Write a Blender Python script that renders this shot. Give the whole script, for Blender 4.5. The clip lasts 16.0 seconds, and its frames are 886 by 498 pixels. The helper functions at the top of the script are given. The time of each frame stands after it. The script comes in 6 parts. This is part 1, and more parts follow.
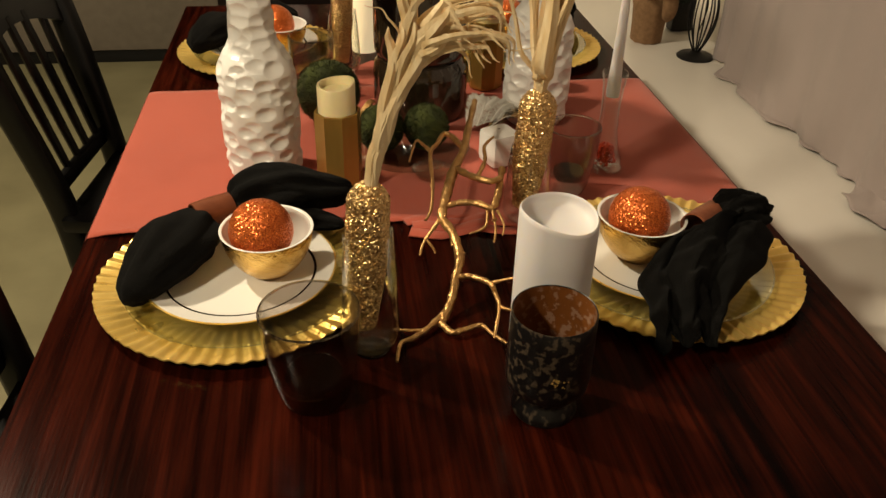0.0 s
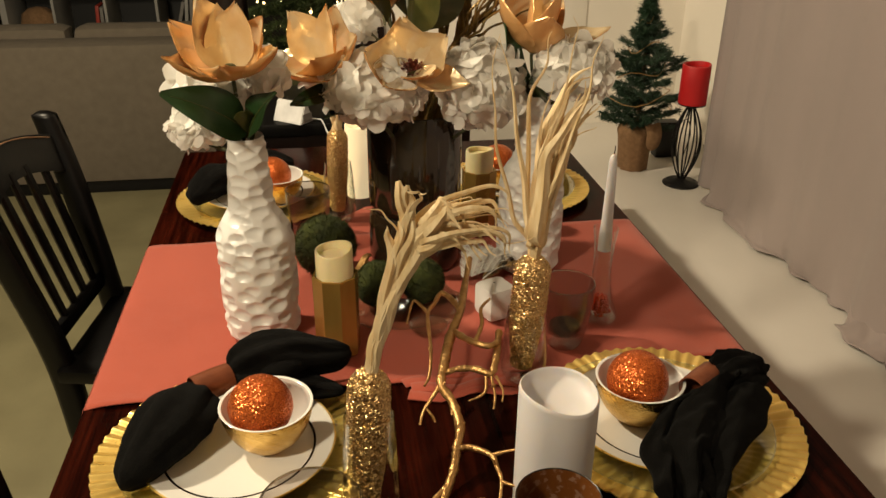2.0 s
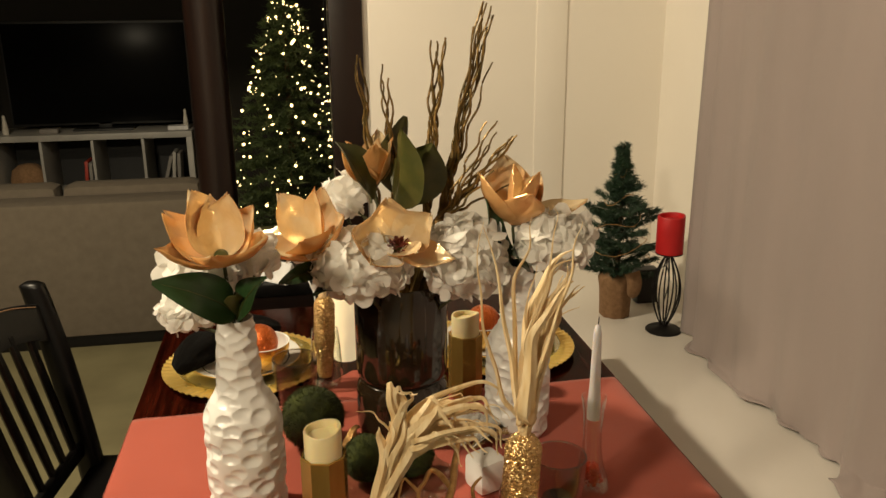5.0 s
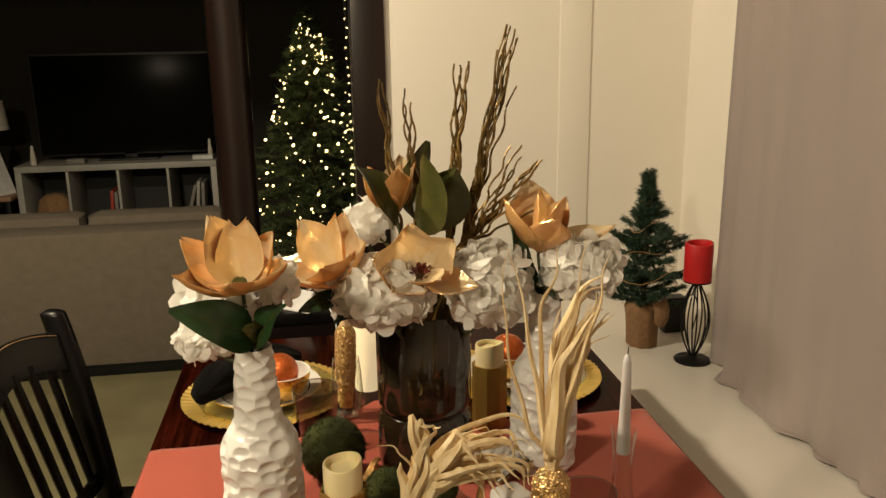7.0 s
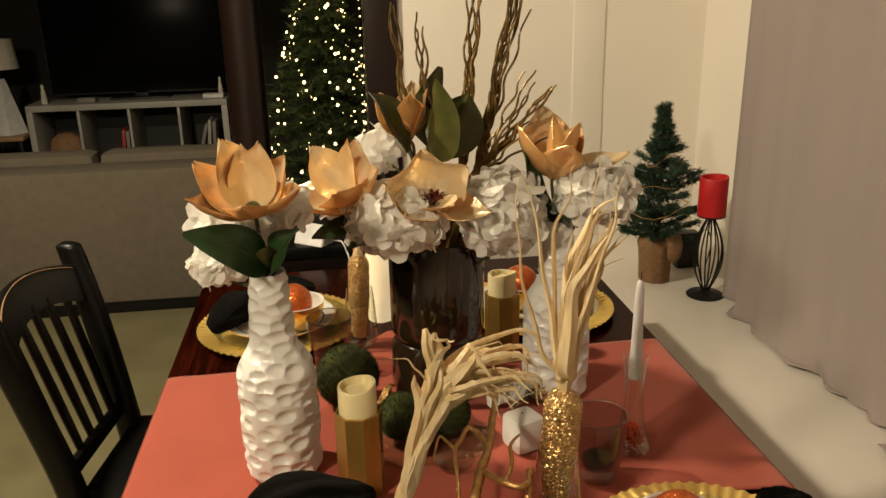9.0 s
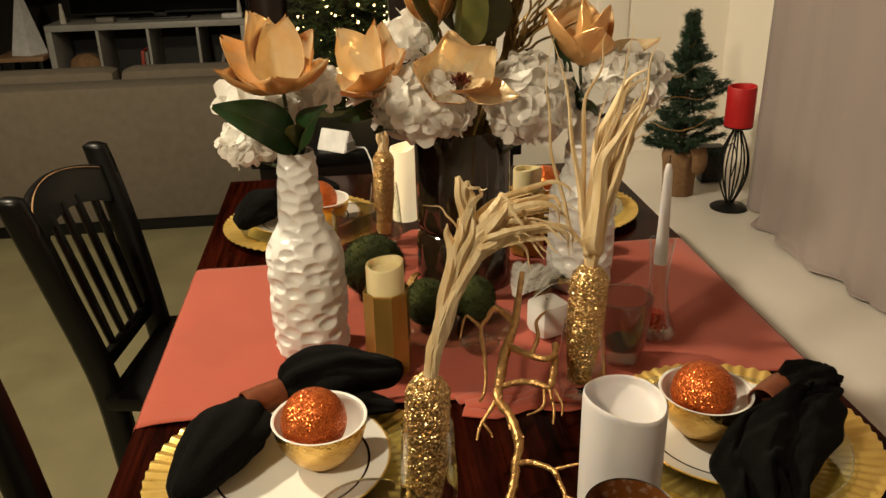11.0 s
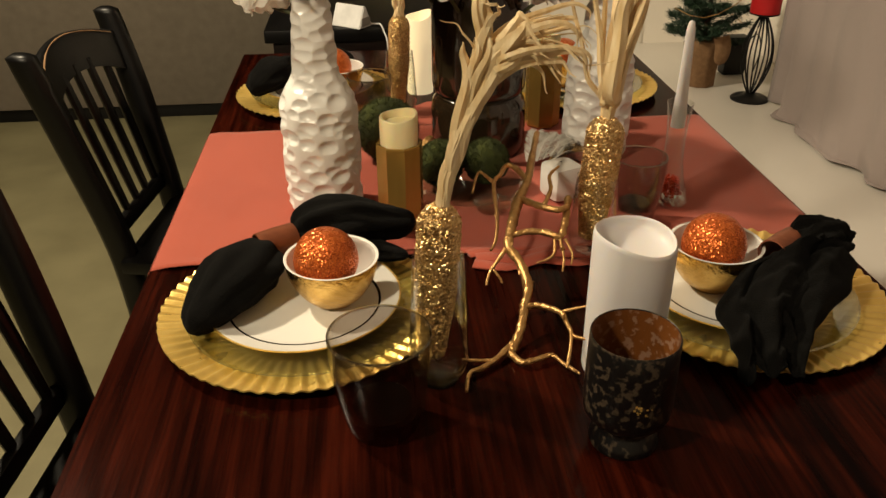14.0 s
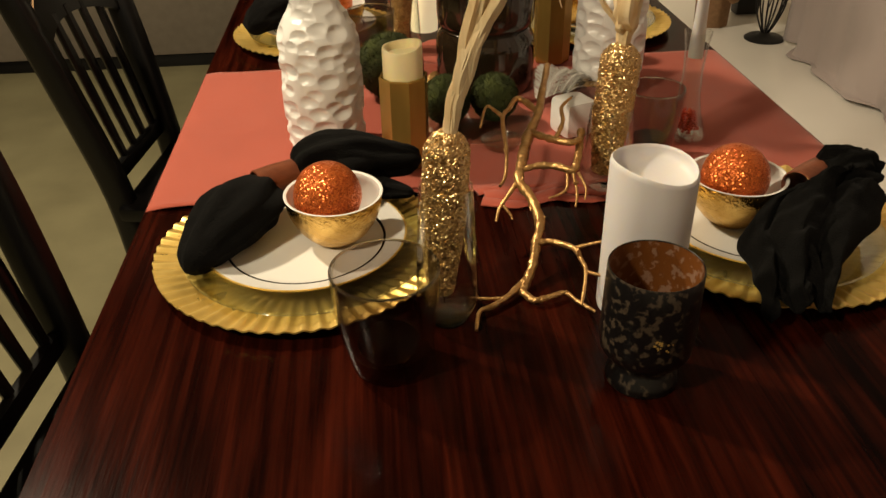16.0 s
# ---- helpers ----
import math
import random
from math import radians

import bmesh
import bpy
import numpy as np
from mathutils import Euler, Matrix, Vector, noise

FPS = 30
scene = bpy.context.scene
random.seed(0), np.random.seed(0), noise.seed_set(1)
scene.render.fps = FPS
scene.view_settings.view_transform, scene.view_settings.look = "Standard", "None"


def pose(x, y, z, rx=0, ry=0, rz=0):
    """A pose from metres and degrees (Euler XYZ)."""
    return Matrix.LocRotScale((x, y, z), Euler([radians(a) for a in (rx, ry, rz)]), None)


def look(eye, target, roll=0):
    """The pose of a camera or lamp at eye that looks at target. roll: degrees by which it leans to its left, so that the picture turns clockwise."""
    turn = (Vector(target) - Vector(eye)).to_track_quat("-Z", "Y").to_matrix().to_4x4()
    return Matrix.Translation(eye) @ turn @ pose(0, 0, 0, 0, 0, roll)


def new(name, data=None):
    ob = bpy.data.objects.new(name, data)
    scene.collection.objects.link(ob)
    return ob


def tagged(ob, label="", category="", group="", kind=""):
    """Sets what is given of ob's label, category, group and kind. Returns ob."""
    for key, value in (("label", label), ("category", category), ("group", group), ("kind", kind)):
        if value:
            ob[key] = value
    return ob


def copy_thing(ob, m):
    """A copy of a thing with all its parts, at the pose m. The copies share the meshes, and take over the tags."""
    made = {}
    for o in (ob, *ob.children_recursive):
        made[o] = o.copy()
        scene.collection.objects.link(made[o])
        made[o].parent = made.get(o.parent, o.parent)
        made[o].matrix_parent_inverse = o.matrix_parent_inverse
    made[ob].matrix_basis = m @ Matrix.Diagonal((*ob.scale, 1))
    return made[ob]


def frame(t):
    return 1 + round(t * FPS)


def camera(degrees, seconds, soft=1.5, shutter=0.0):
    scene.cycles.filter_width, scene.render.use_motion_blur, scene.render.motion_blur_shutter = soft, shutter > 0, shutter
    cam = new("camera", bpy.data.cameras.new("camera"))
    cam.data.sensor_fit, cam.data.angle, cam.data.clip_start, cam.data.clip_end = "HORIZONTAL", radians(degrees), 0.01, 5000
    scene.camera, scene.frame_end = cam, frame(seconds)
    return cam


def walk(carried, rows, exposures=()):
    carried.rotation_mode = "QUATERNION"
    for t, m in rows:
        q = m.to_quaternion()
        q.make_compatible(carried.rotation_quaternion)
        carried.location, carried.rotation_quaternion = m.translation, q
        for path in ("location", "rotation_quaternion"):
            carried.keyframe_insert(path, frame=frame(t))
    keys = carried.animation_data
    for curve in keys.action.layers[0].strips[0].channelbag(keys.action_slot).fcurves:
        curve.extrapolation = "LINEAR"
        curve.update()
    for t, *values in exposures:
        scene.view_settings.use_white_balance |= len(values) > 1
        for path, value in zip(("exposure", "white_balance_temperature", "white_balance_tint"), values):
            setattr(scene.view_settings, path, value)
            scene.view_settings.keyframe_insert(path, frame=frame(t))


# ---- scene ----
cam = camera(57.0, 16.0)
METRES, EYE, TILT, LEAN, TURN = 0.6, 1.35, -31.5, 0.0, -8.0
PATH = [
    (0, (0.067, 0.319, 1.362), (0.315, 1.977, 0.271), 1.6),
    (0.5, (0.065, 0.334, 1.385), (0.328, 2.02, 0.343), 1.0),
    (1, (0.065, 0.343, 1.407), (0.336, 2.06, 0.418), 0.5),
    (1.5, (0.067, 0.352, 1.421), (0.342, 2.1, 0.488), 0.7),
    (2, (0.064, 0.352, 1.441), (0.343, 2.129, 0.567), 0.5),
    (2.5, (0.064, 0.355, 1.452), (0.363, 2.155, 0.632), 0.3),
    (3, (0.065, 0.359, 1.473), (0.379, 2.176, 0.7), 0.2),
    (3.5, (0.066, 0.362, 1.482), (0.39, 2.201, 0.765), 0.1),
    (4, (0.063, 0.36, 1.493), (0.395, 2.218, 0.831), 0.2),
    (4.5, (0.06, 0.359, 1.503), (0.397, 2.234, 0.893), 0.2),
    (5, (0.059, 0.361, 1.505), (0.398, 2.247, 0.933), -0.4),
    (5.2, (0.062, 0.37, 1.505), (0.398, 2.262, 0.95), -0.5),
    (7.5, (0.063, 0.392, 1.485), (0.337, 2.308, 0.982), -1.1),
    (8, (0.063, 0.393, 1.476), (0.325, 2.304, 0.946), -1.3),
    (10.3, (0.046, 0.366, 1.432), (0.272, 2.217, 0.708), -1.1),
    (10.5, (0.043, 0.362, 1.414), (0.256, 2.214, 0.69), -1.2),
    (11, (0.042, 0.359, 1.395), (0.239, 2.19, 0.614), -1.4),
    (11.5, (0.046, 0.357, 1.381), (0.239, 2.169, 0.557), -1.7),
    (12, (0.046, 0.357, 1.364), (0.248, 2.152, 0.505), -2.1),
    (12.5, (0.049, 0.355, 1.352), (0.258, 2.138, 0.47), -2.0),
    (13, (0.052, 0.347, 1.337), (0.244, 2.109, 0.411), -1.2),
    (13.5, (0.045, 0.334, 1.333), (0.212, 2.087, 0.385), -1.5),
    (14, (0.037, 0.325, 1.32), (0.191, 2.065, 0.347), -0.4),
    (14.5, (0.033, 0.315, 1.306), (0.175, 2.024, 0.277), -0.7),
    (15, (0.028, 0.306, 1.302), (0.146, 2.007, 0.257), -1.2),
    (15.5, (0.029, 0.306, 1.301), (0.146, 2.014, 0.267), -0.8),
    (16, (0.036, 0.352, 1.277), (0.172, 2.039, 0.211), -1.1),
]
walk(cam, [(t, look(eye, target, roll)) for t, eye, target, roll in PATH])

# ---- light ----
world = bpy.data.worlds.new("night")
world.use_nodes = True
world.node_tree.nodes["Background"].inputs[0].default_value = (0.9, 0.75, 0.5, 1)
world.node_tree.nodes["Background"].inputs[1].default_value = 0.012
scene.world = world


def lamp(name, place, target, watts, radius, colour, cone):
    """A shaded bulb that throws its light downwards."""
    data = bpy.data.lights.new(name, "SPOT")
    data.energy, data.shadow_soft_size, data.color = watts, radius, colour
    data.spot_size, data.spot_blend = radians(cone), 0.35
    ob = new(name, data)
    ob.matrix_world = look(place, target)
    return ob


WARM = (1.0, 0.845, 0.592)
lamp("pendant_bulb", (-1.15, 2.0, 2.46), (-0.4, 1.85, 0), 196, 0.06, WARM, 165)
lamp("near_bulb", (-1.12, 0.14, 2.28), (0.2, 1.7, 0), 122, 0.09, WARM, 160)

# ---- materials ----


def material(name, colour, rough=0.5, metal=0.0, second=None, scale=30.0, amount=0.5, bump=0.0, bump_scale=200.0,
             stretch=(1, 1, 1), random_shift=0.0, coat=0.0, sheen=0.0, spec=0.5, rough_var=0.0, detail=5.0):
    m = bpy.data.materials.new(name)
    m.use_nodes = True
    nt = m.node_tree
    p = nt.nodes["Principled BSDF"]
    p.inputs["Roughness"].default_value, p.inputs["Metallic"].default_value = rough, metal
    p.inputs["Coat Weight"].default_value, p.inputs["Sheen Weight"].default_value = coat, sheen
    p.inputs["Specular IOR Level"].default_value = spec
    coords = nt.nodes.new("ShaderNodeTexCoord")
    mapping = nt.nodes.new("ShaderNodeMapping")
    mapping.inputs["Scale"].default_value = stretch
    nt.links.new(coords.outputs["Object"], mapping.inputs["Vector"])
    tex = nt.nodes.new("ShaderNodeTexNoise")
    tex.inputs["Scale"].default_value, tex.inputs["Detail"].default_value = scale, detail
    nt.links.new(mapping.outputs[0], tex.inputs["Vector"])
    ramp = nt.nodes.new("ShaderNodeValToRGB")
    second = second or tuple(c * 0.75 for c in colour)
    ramp.color_ramp.elements[0].position, ramp.color_ramp.elements[1].position = 0.5 - amount / 2, 0.5 + amount / 2
    ramp.color_ramp.elements[0].color, ramp.color_ramp.elements[1].color = (*second, 1), (*colour, 1)
    nt.links.new(tex.outputs["Fac"], ramp.inputs["Fac"])
    out = ramp.outputs["Color"]
    if random_shift:
        info = nt.nodes.new("ShaderNodeObjectInfo")
        hsv = nt.nodes.new("ShaderNodeHueSaturation")
        mr = nt.nodes.new("ShaderNodeMapRange")
        mr.inputs["To Min"].default_value, mr.inputs["To Max"].default_value = 1 - random_shift, 1 + random_shift
        nt.links.new(info.outputs["Random"], mr.inputs["Value"])
        nt.links.new(mr.outputs[0], hsv.inputs["Value"])
        nt.links.new(out, hsv.inputs["Color"])
        out = hsv.outputs["Color"]
    nt.links.new(out, p.inputs["Base Color"])
    if rough_var:
        mr2 = nt.nodes.new("ShaderNodeMapRange")
        mr2.inputs["To Min"].default_value, mr2.inputs["To Max"].default_value = rough - rough_var, rough + rough_var
        nt.links.new(tex.outputs["Fac"], mr2.inputs["Value"])
        nt.links.new(mr2.outputs[0], p.inputs["Roughness"])
    if bump:
        fine = nt.nodes.new("ShaderNodeTexNoise")
        fine.inputs["Scale"].default_value = bump_scale
        nt.links.new(mapping.outputs[0], fine.inputs["Vector"])
        b = nt.nodes.new("ShaderNodeBump")
        b.inputs["Strength"].default_value, b.inputs["Distance"].default_value = bump, 0.002
        nt.links.new(fine.outputs["Fac"], b.inputs["Height"])
        nt.links.new(b.outputs[0], p.inputs["Normal"])
    return m


def principled(m):
    return m.node_tree.nodes["Principled BSDF"]


def glass_material(name, colour, rough=0.0):
    m = bpy.data.materials.new(name)
    m.use_nodes = True
    p = principled(m)
    p.inputs["Base Color"].default_value = (*colour, 1)
    p.inputs["Transmission Weight"].default_value, p.inputs["Roughness"].default_value, p.inputs["IOR"].default_value = 1.0, rough, 1.46
    return m


def thin_glass(name, tint, gloss=0.85):
    """Thin-walled glass: straight through, with a sheen that grows towards the edges."""
    m = bpy.data.materials.new(name)
    m.use_nodes = True
    nt = m.node_tree
    nt.nodes.remove(principled(m))
    clear = nt.nodes.new("ShaderNodeBsdfTransparent")
    clear.inputs["Color"].default_value = (*tint, 1)
    shine = nt.nodes.new("ShaderNodeBsdfGlossy")
    shine.inputs["Roughness"].default_value = 0.03
    edge = nt.nodes.new("ShaderNodeLayerWeight")
    edge.inputs["Blend"].default_value = 0.5
    steep = nt.nodes.new("ShaderNodeMath")
    steep.operation = "POWER"
    steep.inputs[1].default_value = 3.0
    nt.links.new(edge.outputs["Facing"], steep.inputs[0])
    scale = nt.nodes.new("ShaderNodeMath")
    scale.operation = "MULTIPLY_ADD"
    scale.inputs[1].default_value, scale.inputs[2].default_value = gloss, 0.035
    nt.links.new(steep.outputs[0], scale.inputs[0])
    mix = nt.nodes.new("ShaderNodeMixShader")
    nt.links.new(scale.outputs[0], mix.inputs[0])
    nt.links.new(clear.outputs[0], mix.inputs[1])
    nt.links.new(shine.outputs[0], mix.inputs[2])
    nt.links.new(mix.outputs[0], nt.nodes["Material Output"].inputs["Surface"])
    return m


def glow_material(name, colour, strength):
    m = bpy.data.materials.new(name)
    m.use_nodes = True
    p = principled(m)
    p.inputs["Base Color"].default_value = (*colour, 1)
    p.inputs["Emission Color"].default_value, p.inputs["Emission Strength"].default_value = (*colour, 1), strength
    return m


def glitter_material(name, colour, dark, metal=0.8, scale=900.0, tilt=1.1):
    """Tiny flakes, each tilted its own way and of its own shade."""
    m = bpy.data.materials.new(name)
    m.use_nodes = True
    nt = m.node_tree
    p = principled(m)
    p.inputs["Metallic"].default_value, p.inputs["Roughness"].default_value = metal, 0.28
    co = nt.nodes.new("ShaderNodeTexCoord")
    vor = nt.nodes.new("ShaderNodeTexVoronoi")
    vor.inputs["Scale"].default_value = scale
    nt.links.new(co.outputs["Object"], vor.inputs["Vector"])
    ramp = nt.nodes.new("ShaderNodeValToRGB")
    ramp.color_ramp.elements[0].color, ramp.color_ramp.elements[1].color = (*dark, 1), (*colour, 1)
    nt.links.new(vor.outputs["Color"], ramp.inputs["Fac"])
    nt.links.new(ramp.outputs[0], p.inputs["Base Color"])
    geo = nt.nodes.new("ShaderNodeNewGeometry")
    sub = nt.nodes.new("ShaderNodeVectorMath")
    sub.operation = "SUBTRACT"
    sub.inputs[1].default_value = (0.5, 0.5, 0.5)
    nt.links.new(vor.outputs["Color"], sub.inputs[0])
    mul = nt.nodes.new("ShaderNodeVectorMath")
    mul.operation = "SCALE"
    mul.inputs["Scale"].default_value = tilt
    nt.links.new(sub.outputs[0], mul.inputs[0])
    add = nt.nodes.new("ShaderNodeVectorMath")
    nt.links.new(geo.outputs["Normal"], add.inputs[0])
    nt.links.new(mul.outputs[0], add.inputs[1])
    norm = nt.nodes.new("ShaderNodeVectorMath")
    norm.operation = "NORMALIZE"
    nt.links.new(add.outputs[0], norm.inputs[0])
    nt.links.new(norm.outputs[0], p.inputs["Normal"])
    return m


MAHOGANY = material("mahogany", (0.040, 0.0056, 0.0022), 0.20, second=(0.0022, 0.0007, 0.0005), scale=9, amount=0.55, stretch=(5, 0.45, 5),
                    bump=0.10, bump_scale=60, coat=0.0, spec=0.04, rough_var=0.06, detail=9)


def fine_grain(m, across, along, dark):
    """Narrow dark pores along the boards, over the broad red streaks."""
    nt = m.node_tree
    p = m.node_tree.nodes["Principled BSDF"]
    broad = p.inputs["Base Color"].links[0].from_socket
    coords = next(n for n in nt.nodes if n.type == "TEX_COORD")
    mapping = nt.nodes.new("ShaderNodeMapping")
    mapping.inputs["Scale"].default_value = (across, along, across)
    nt.links.new(coords.outputs["Object"], mapping.inputs["Vector"])
    tex = nt.nodes.new("ShaderNodeTexNoise")
    tex.inputs["Scale"].default_value, tex.inputs["Detail"].default_value = 1.0, 6.0
    nt.links.new(mapping.outputs[0], tex.inputs["Vector"])
    ramp = nt.nodes.new("ShaderNodeMapRange")
    ramp.inputs["From Min"].default_value, ramp.inputs["From Max"].default_value = 0.38, 0.62
    ramp.inputs["To Min"].default_value, ramp.inputs["To Max"].default_value = dark, 1.15
    nt.links.new(tex.outputs["Fac"], ramp.inputs["Value"])
    hsv = nt.nodes.new("ShaderNodeHueSaturation")
    nt.links.new(ramp.outputs[0], hsv.inputs["Value"])
    nt.links.new(broad, hsv.inputs["Color"])
    nt.links.new(hsv.outputs[0], p.inputs["Base Color"])


fine_grain(MAHOGANY, 150, 5, 0.45)
BLACK_WOOD = material("black_painted_wood", (0.0035, 0.003, 0.003), 0.38, second=(0.002, 0.0018, 0.0018), spec=0.3, scale=20, bump=0.1, bump_scale=80)
DARK_WOOD = material("dark_stained_wood", (0.014, 0.006, 0.004), 0.32, second=(0.006, 0.003, 0.0025), scale=6, stretch=(6, 6, 0.4), bump=0.1)
RUNNER = material("rust_linen", (0.41, 0.076, 0.041), 0.9, second=(0.335, 0.058, 0.031), scale=14, amount=0.8, bump=0.5, bump_scale=900, sheen=0.15)
GOLD = material("brushed_gold", (0.93, 0.67, 0.22), 0.30, 0.70, second=(0.80, 0.53, 0.13), scale=40, bump=0.15, bump_scale=120, rough_var=0.08)
GOLD_LEAF = material("gold_leaf", (0.85, 0.58, 0.20), 0.22, 1.0, second=(0.60, 0.36, 0.09), scale=60, bump=0.8, bump_scale=260)
GOLD_PAINT = material("gold_paint", (0.66, 0.41, 0.17), 0.38, 0.85, second=(0.40, 0.21, 0.07), scale=90, bump=0.9, bump_scale=220)
PORCELAIN = material("white_porcelain", (0.80, 0.78, 0.74), 0.14, second=(0.76, 0.74, 0.70), scale=8, coat=0.3)
CERAMIC = material("white_ceramic", (0.78, 0.76, 0.73), 0.30, second=(0.72, 0.70, 0.67), scale=20, bump=0.05, coat=0.2)
BAND = material("black_gold_band", (0.035, 0.02, 0.008), 0.25, 0.6)
BLACK_LINEN = material("black_linen", (0.0050, 0.0046, 0.0042), 0.95, second=(0.0026, 0.0024, 0.0022), scale=60, bump=0.9, bump_scale=600, spec=0.05, sheen=0.018)
COPPER_RING = material("copper_ring", (0.25, 0.075, 0.030), 0.42, 0.35, second=(0.16, 0.045, 0.02), scale=50, bump=0.2)
WAX = material("white_wax", (0.66, 0.63, 0.632), 0.45, second=(0.62, 0.59, 0.592), scale=12, bump=0.05)
principled(WAX).inputs["Subsurface Weight"].default_value = 0.9
principled(WAX).inputs["Subsurface Radius"].default_value = (0.03, 0.024, 0.018)
IVORY_WAX = material("ivory_wax", (0.80, 0.70, 0.42), 0.5, second=(0.74, 0.63, 0.36), scale=15, bump=0.06)
principled(IVORY_WAX).inputs["Subsurface Weight"].default_value = 0.4
principled(IVORY_WAX).inputs["Subsurface Radius"].default_value = (0.02, 0.012, 0.005)
RED_WAX = material("red_wax", (0.55, 0.012, 0.014), 0.5, second=(0.45, 0.01, 0.012), scale=18, bump=0.06)
LED_WAX = material("lit_wax", (0.72, 0.62, 0.40), 0.5, scale=8)
principled(LED_WAX).inputs["Emission Color"].default_value = (1.0, 0.78, 0.45, 1)
principled(LED_WAX).inputs["Emission Strength"].default_value = 0.55
AMBER_CUP = material("amber_mercury_cup", (0.52, 0.34, 0.09), 0.22, 0.6, second=(0.36, 0.21, 0.05), scale=25, bump=0.1, stretch=(1, 1, 0.3))
CLEAR = glass_material("clear_glass", (0.97, 0.98, 0.97))
THIN_CLEAR = thin_glass("thin_clear_glass", (0.975, 0.985, 0.975))
GREENISH = thin_glass("plate_glass", (0.93, 0.965, 0.93))
SMOKE = thin_glass("smoke_glass", (0.77, 0.74, 0.72))
SMOKE_RIM = glass_material("smoke_rim_glass", (0.55, 0.52, 0.48))
SMOKE_BASE = glass_material("smoke_base", (0.10, 0.09, 0.085))
HURRICANE = material("bronze_mercury_glass", (0.030, 0.017, 0.008), 0.10, 0.1, second=(0.007, 0.005, 0.003), scale=14, amount=0.7, coat=0.6, bump=0.03)
MOSS = material("moss", (0.044, 0.054, 0.004), 0.95, second=(0.014, 0.021, 0.002), scale=60, bump=0.9, bump_scale=500)
LEAF = material("magnolia_leaf", (0.026, 0.062, 0.018), 0.33, second=(0.015, 0.038, 0.011), scale=35, bump=0.15)
LEAF_BROWN = material("olive_leaf", (0.088, 0.078, 0.018), 0.36, second=(0.030, 0.040, 0.010), scale=25, bump=0.15)
PETAL_GOLD = material("peach_gold_petal", (0.90, 0.55, 0.245), 0.24, 0.40, second=(0.76, 0.41, 0.15), scale=35, bump=0.8, bump_scale=70, random_shift=0.12)
PETAL_PALE = material("pale_gold_petal", (0.97, 0.82, 0.56), 0.18, 0.45, second=(0.90, 0.66, 0.35), scale=35, bump=0.5, bump_scale=90)
PETAL_WHITE = material("white_silk_petal", (0.91, 0.89, 0.85), 0.6, second=(0.86, 0.84, 0.79), scale=40, bump=0.2, bump_scale=110)
principled(PETAL_WHITE).inputs["Subsurface Weight"].default_value = 0.3
principled(PETAL_WHITE).inputs["Subsurface Radius"].default_value = (0.01, 0.008, 0.006)
PISTIL = material("dark_red_pistil", (0.14, 0.025, 0.012), 0.5, scale=60)
STEM = material("flower_stem", (0.05, 0.055, 0.02), 0.7)
HUSK = material("corn_husk", (0.95, 0.82, 0.55), 0.5, second=(0.70, 0.50, 0.23), scale=75, amount=0.5, stretch=(2, 2, 0.2), bump=0.5, bump_scale=160, random_shift=0.12)
WILLOW = material("curly_willow", (0.28, 0.16, 0.045), 0.4, 0.5, second=(0.06, 0.05, 0.016), scale=50, bump=0.4, random_shift=0.3)
GLITTER_GOLD = glitter_material("gold_glitter", (0.97, 0.72, 0.36), (0.34, 0.18, 0.06), 0.95, 520)
GLITTER_ORANGE = glitter_material("orange_glitter", (0.95, 0.25, 0.05), (0.30, 0.030, 0.005), 0.65, 750, 0.95)
RED_BEADS = material("red_beads", (0.72, 0.08, 0.03), 0.25, second=(0.55, 0.05, 0.02), scale=80)
CURTAIN = material("grey_linen_curtain", (0.335, 0.275, 0.258), 0.9, second=(0.282, 0.231, 0.217), scale=5, bump=0.4, bump_scale=700, sheen=0.1, stretch=(1, 1, 0.2))
WALL_PAINT = material("cream_wall_paint", (0.82, 0.765, 0.68), 0.75, second=(0.79, 0.735, 0.65), scale=3, bump=0.08, bump_scale=250)
# Near-black paint holds the unlit room's gloom and the dark curtains behind the television.
UNLIT_PAINT = material("unlit_room_paint", (0.018, 0.015, 0.010), 0.9, second=(0.012, 0.010, 0.007), scale=3)
CEIL_PAINT = material("ceiling_paint", (0.75, 0.72, 0.66), 0.9, scale=4)
LEDGE_PAINT = material("white_ledge_paint", (0.70, 0.66, 0.605), 0.32, second=(0.62, 0.58, 0.525), scale=4, amount=0.7, bump=0.04)
FLOOR = material("mottled_floor", (0.255, 0.228, 0.125), 0.55, second=(0.140, 0.120, 0.062), scale=4.5, amount=0.8, bump=0.15, bump_scale=90, detail=8)
SOFA = material("taupe_sofa_cloth", (0.142, 0.116, 0.086), 0.95, second=(0.115, 0.094, 0.069), scale=25, bump=0.5, bump_scale=500)
IRON = material("black_iron", (0.010, 0.009, 0.009), 0.45, 0.5)
BURLAP = material("burlap", (0.30, 0.17, 0.085), 0.95, second=(0.20, 0.11, 0.05), scale=80, bump=0.8, bump_scale=400)
PINE = material("pine_needles", (0.022, 0.056, 0.024), 0.55, second=(0.008, 0.024, 0.011), scale=30)
PINE_DARK = material("dark_pine_needles", (0.055, 0.078, 0.020), 0.6, second=(0.020, 0.034, 0.009), scale=12)
BARK = material("bark", (0.08, 0.045, 0.02), 0.9, bump=0.6)
SHELF_WHITE = material("white_shelf", (0.40, 0.385, 0.35), 0.4, scale=6)
SCREEN = material("tv_screen", (0.004, 0.004, 0.004), 0.22, spec=0.04)
BLACK_PLASTIC = material("black_plastic", (0.008, 0.008, 0.008), 0.5)
WHITE_PLASTIC = material("white_plastic", (0.72, 0.71, 0.70), 0.35)
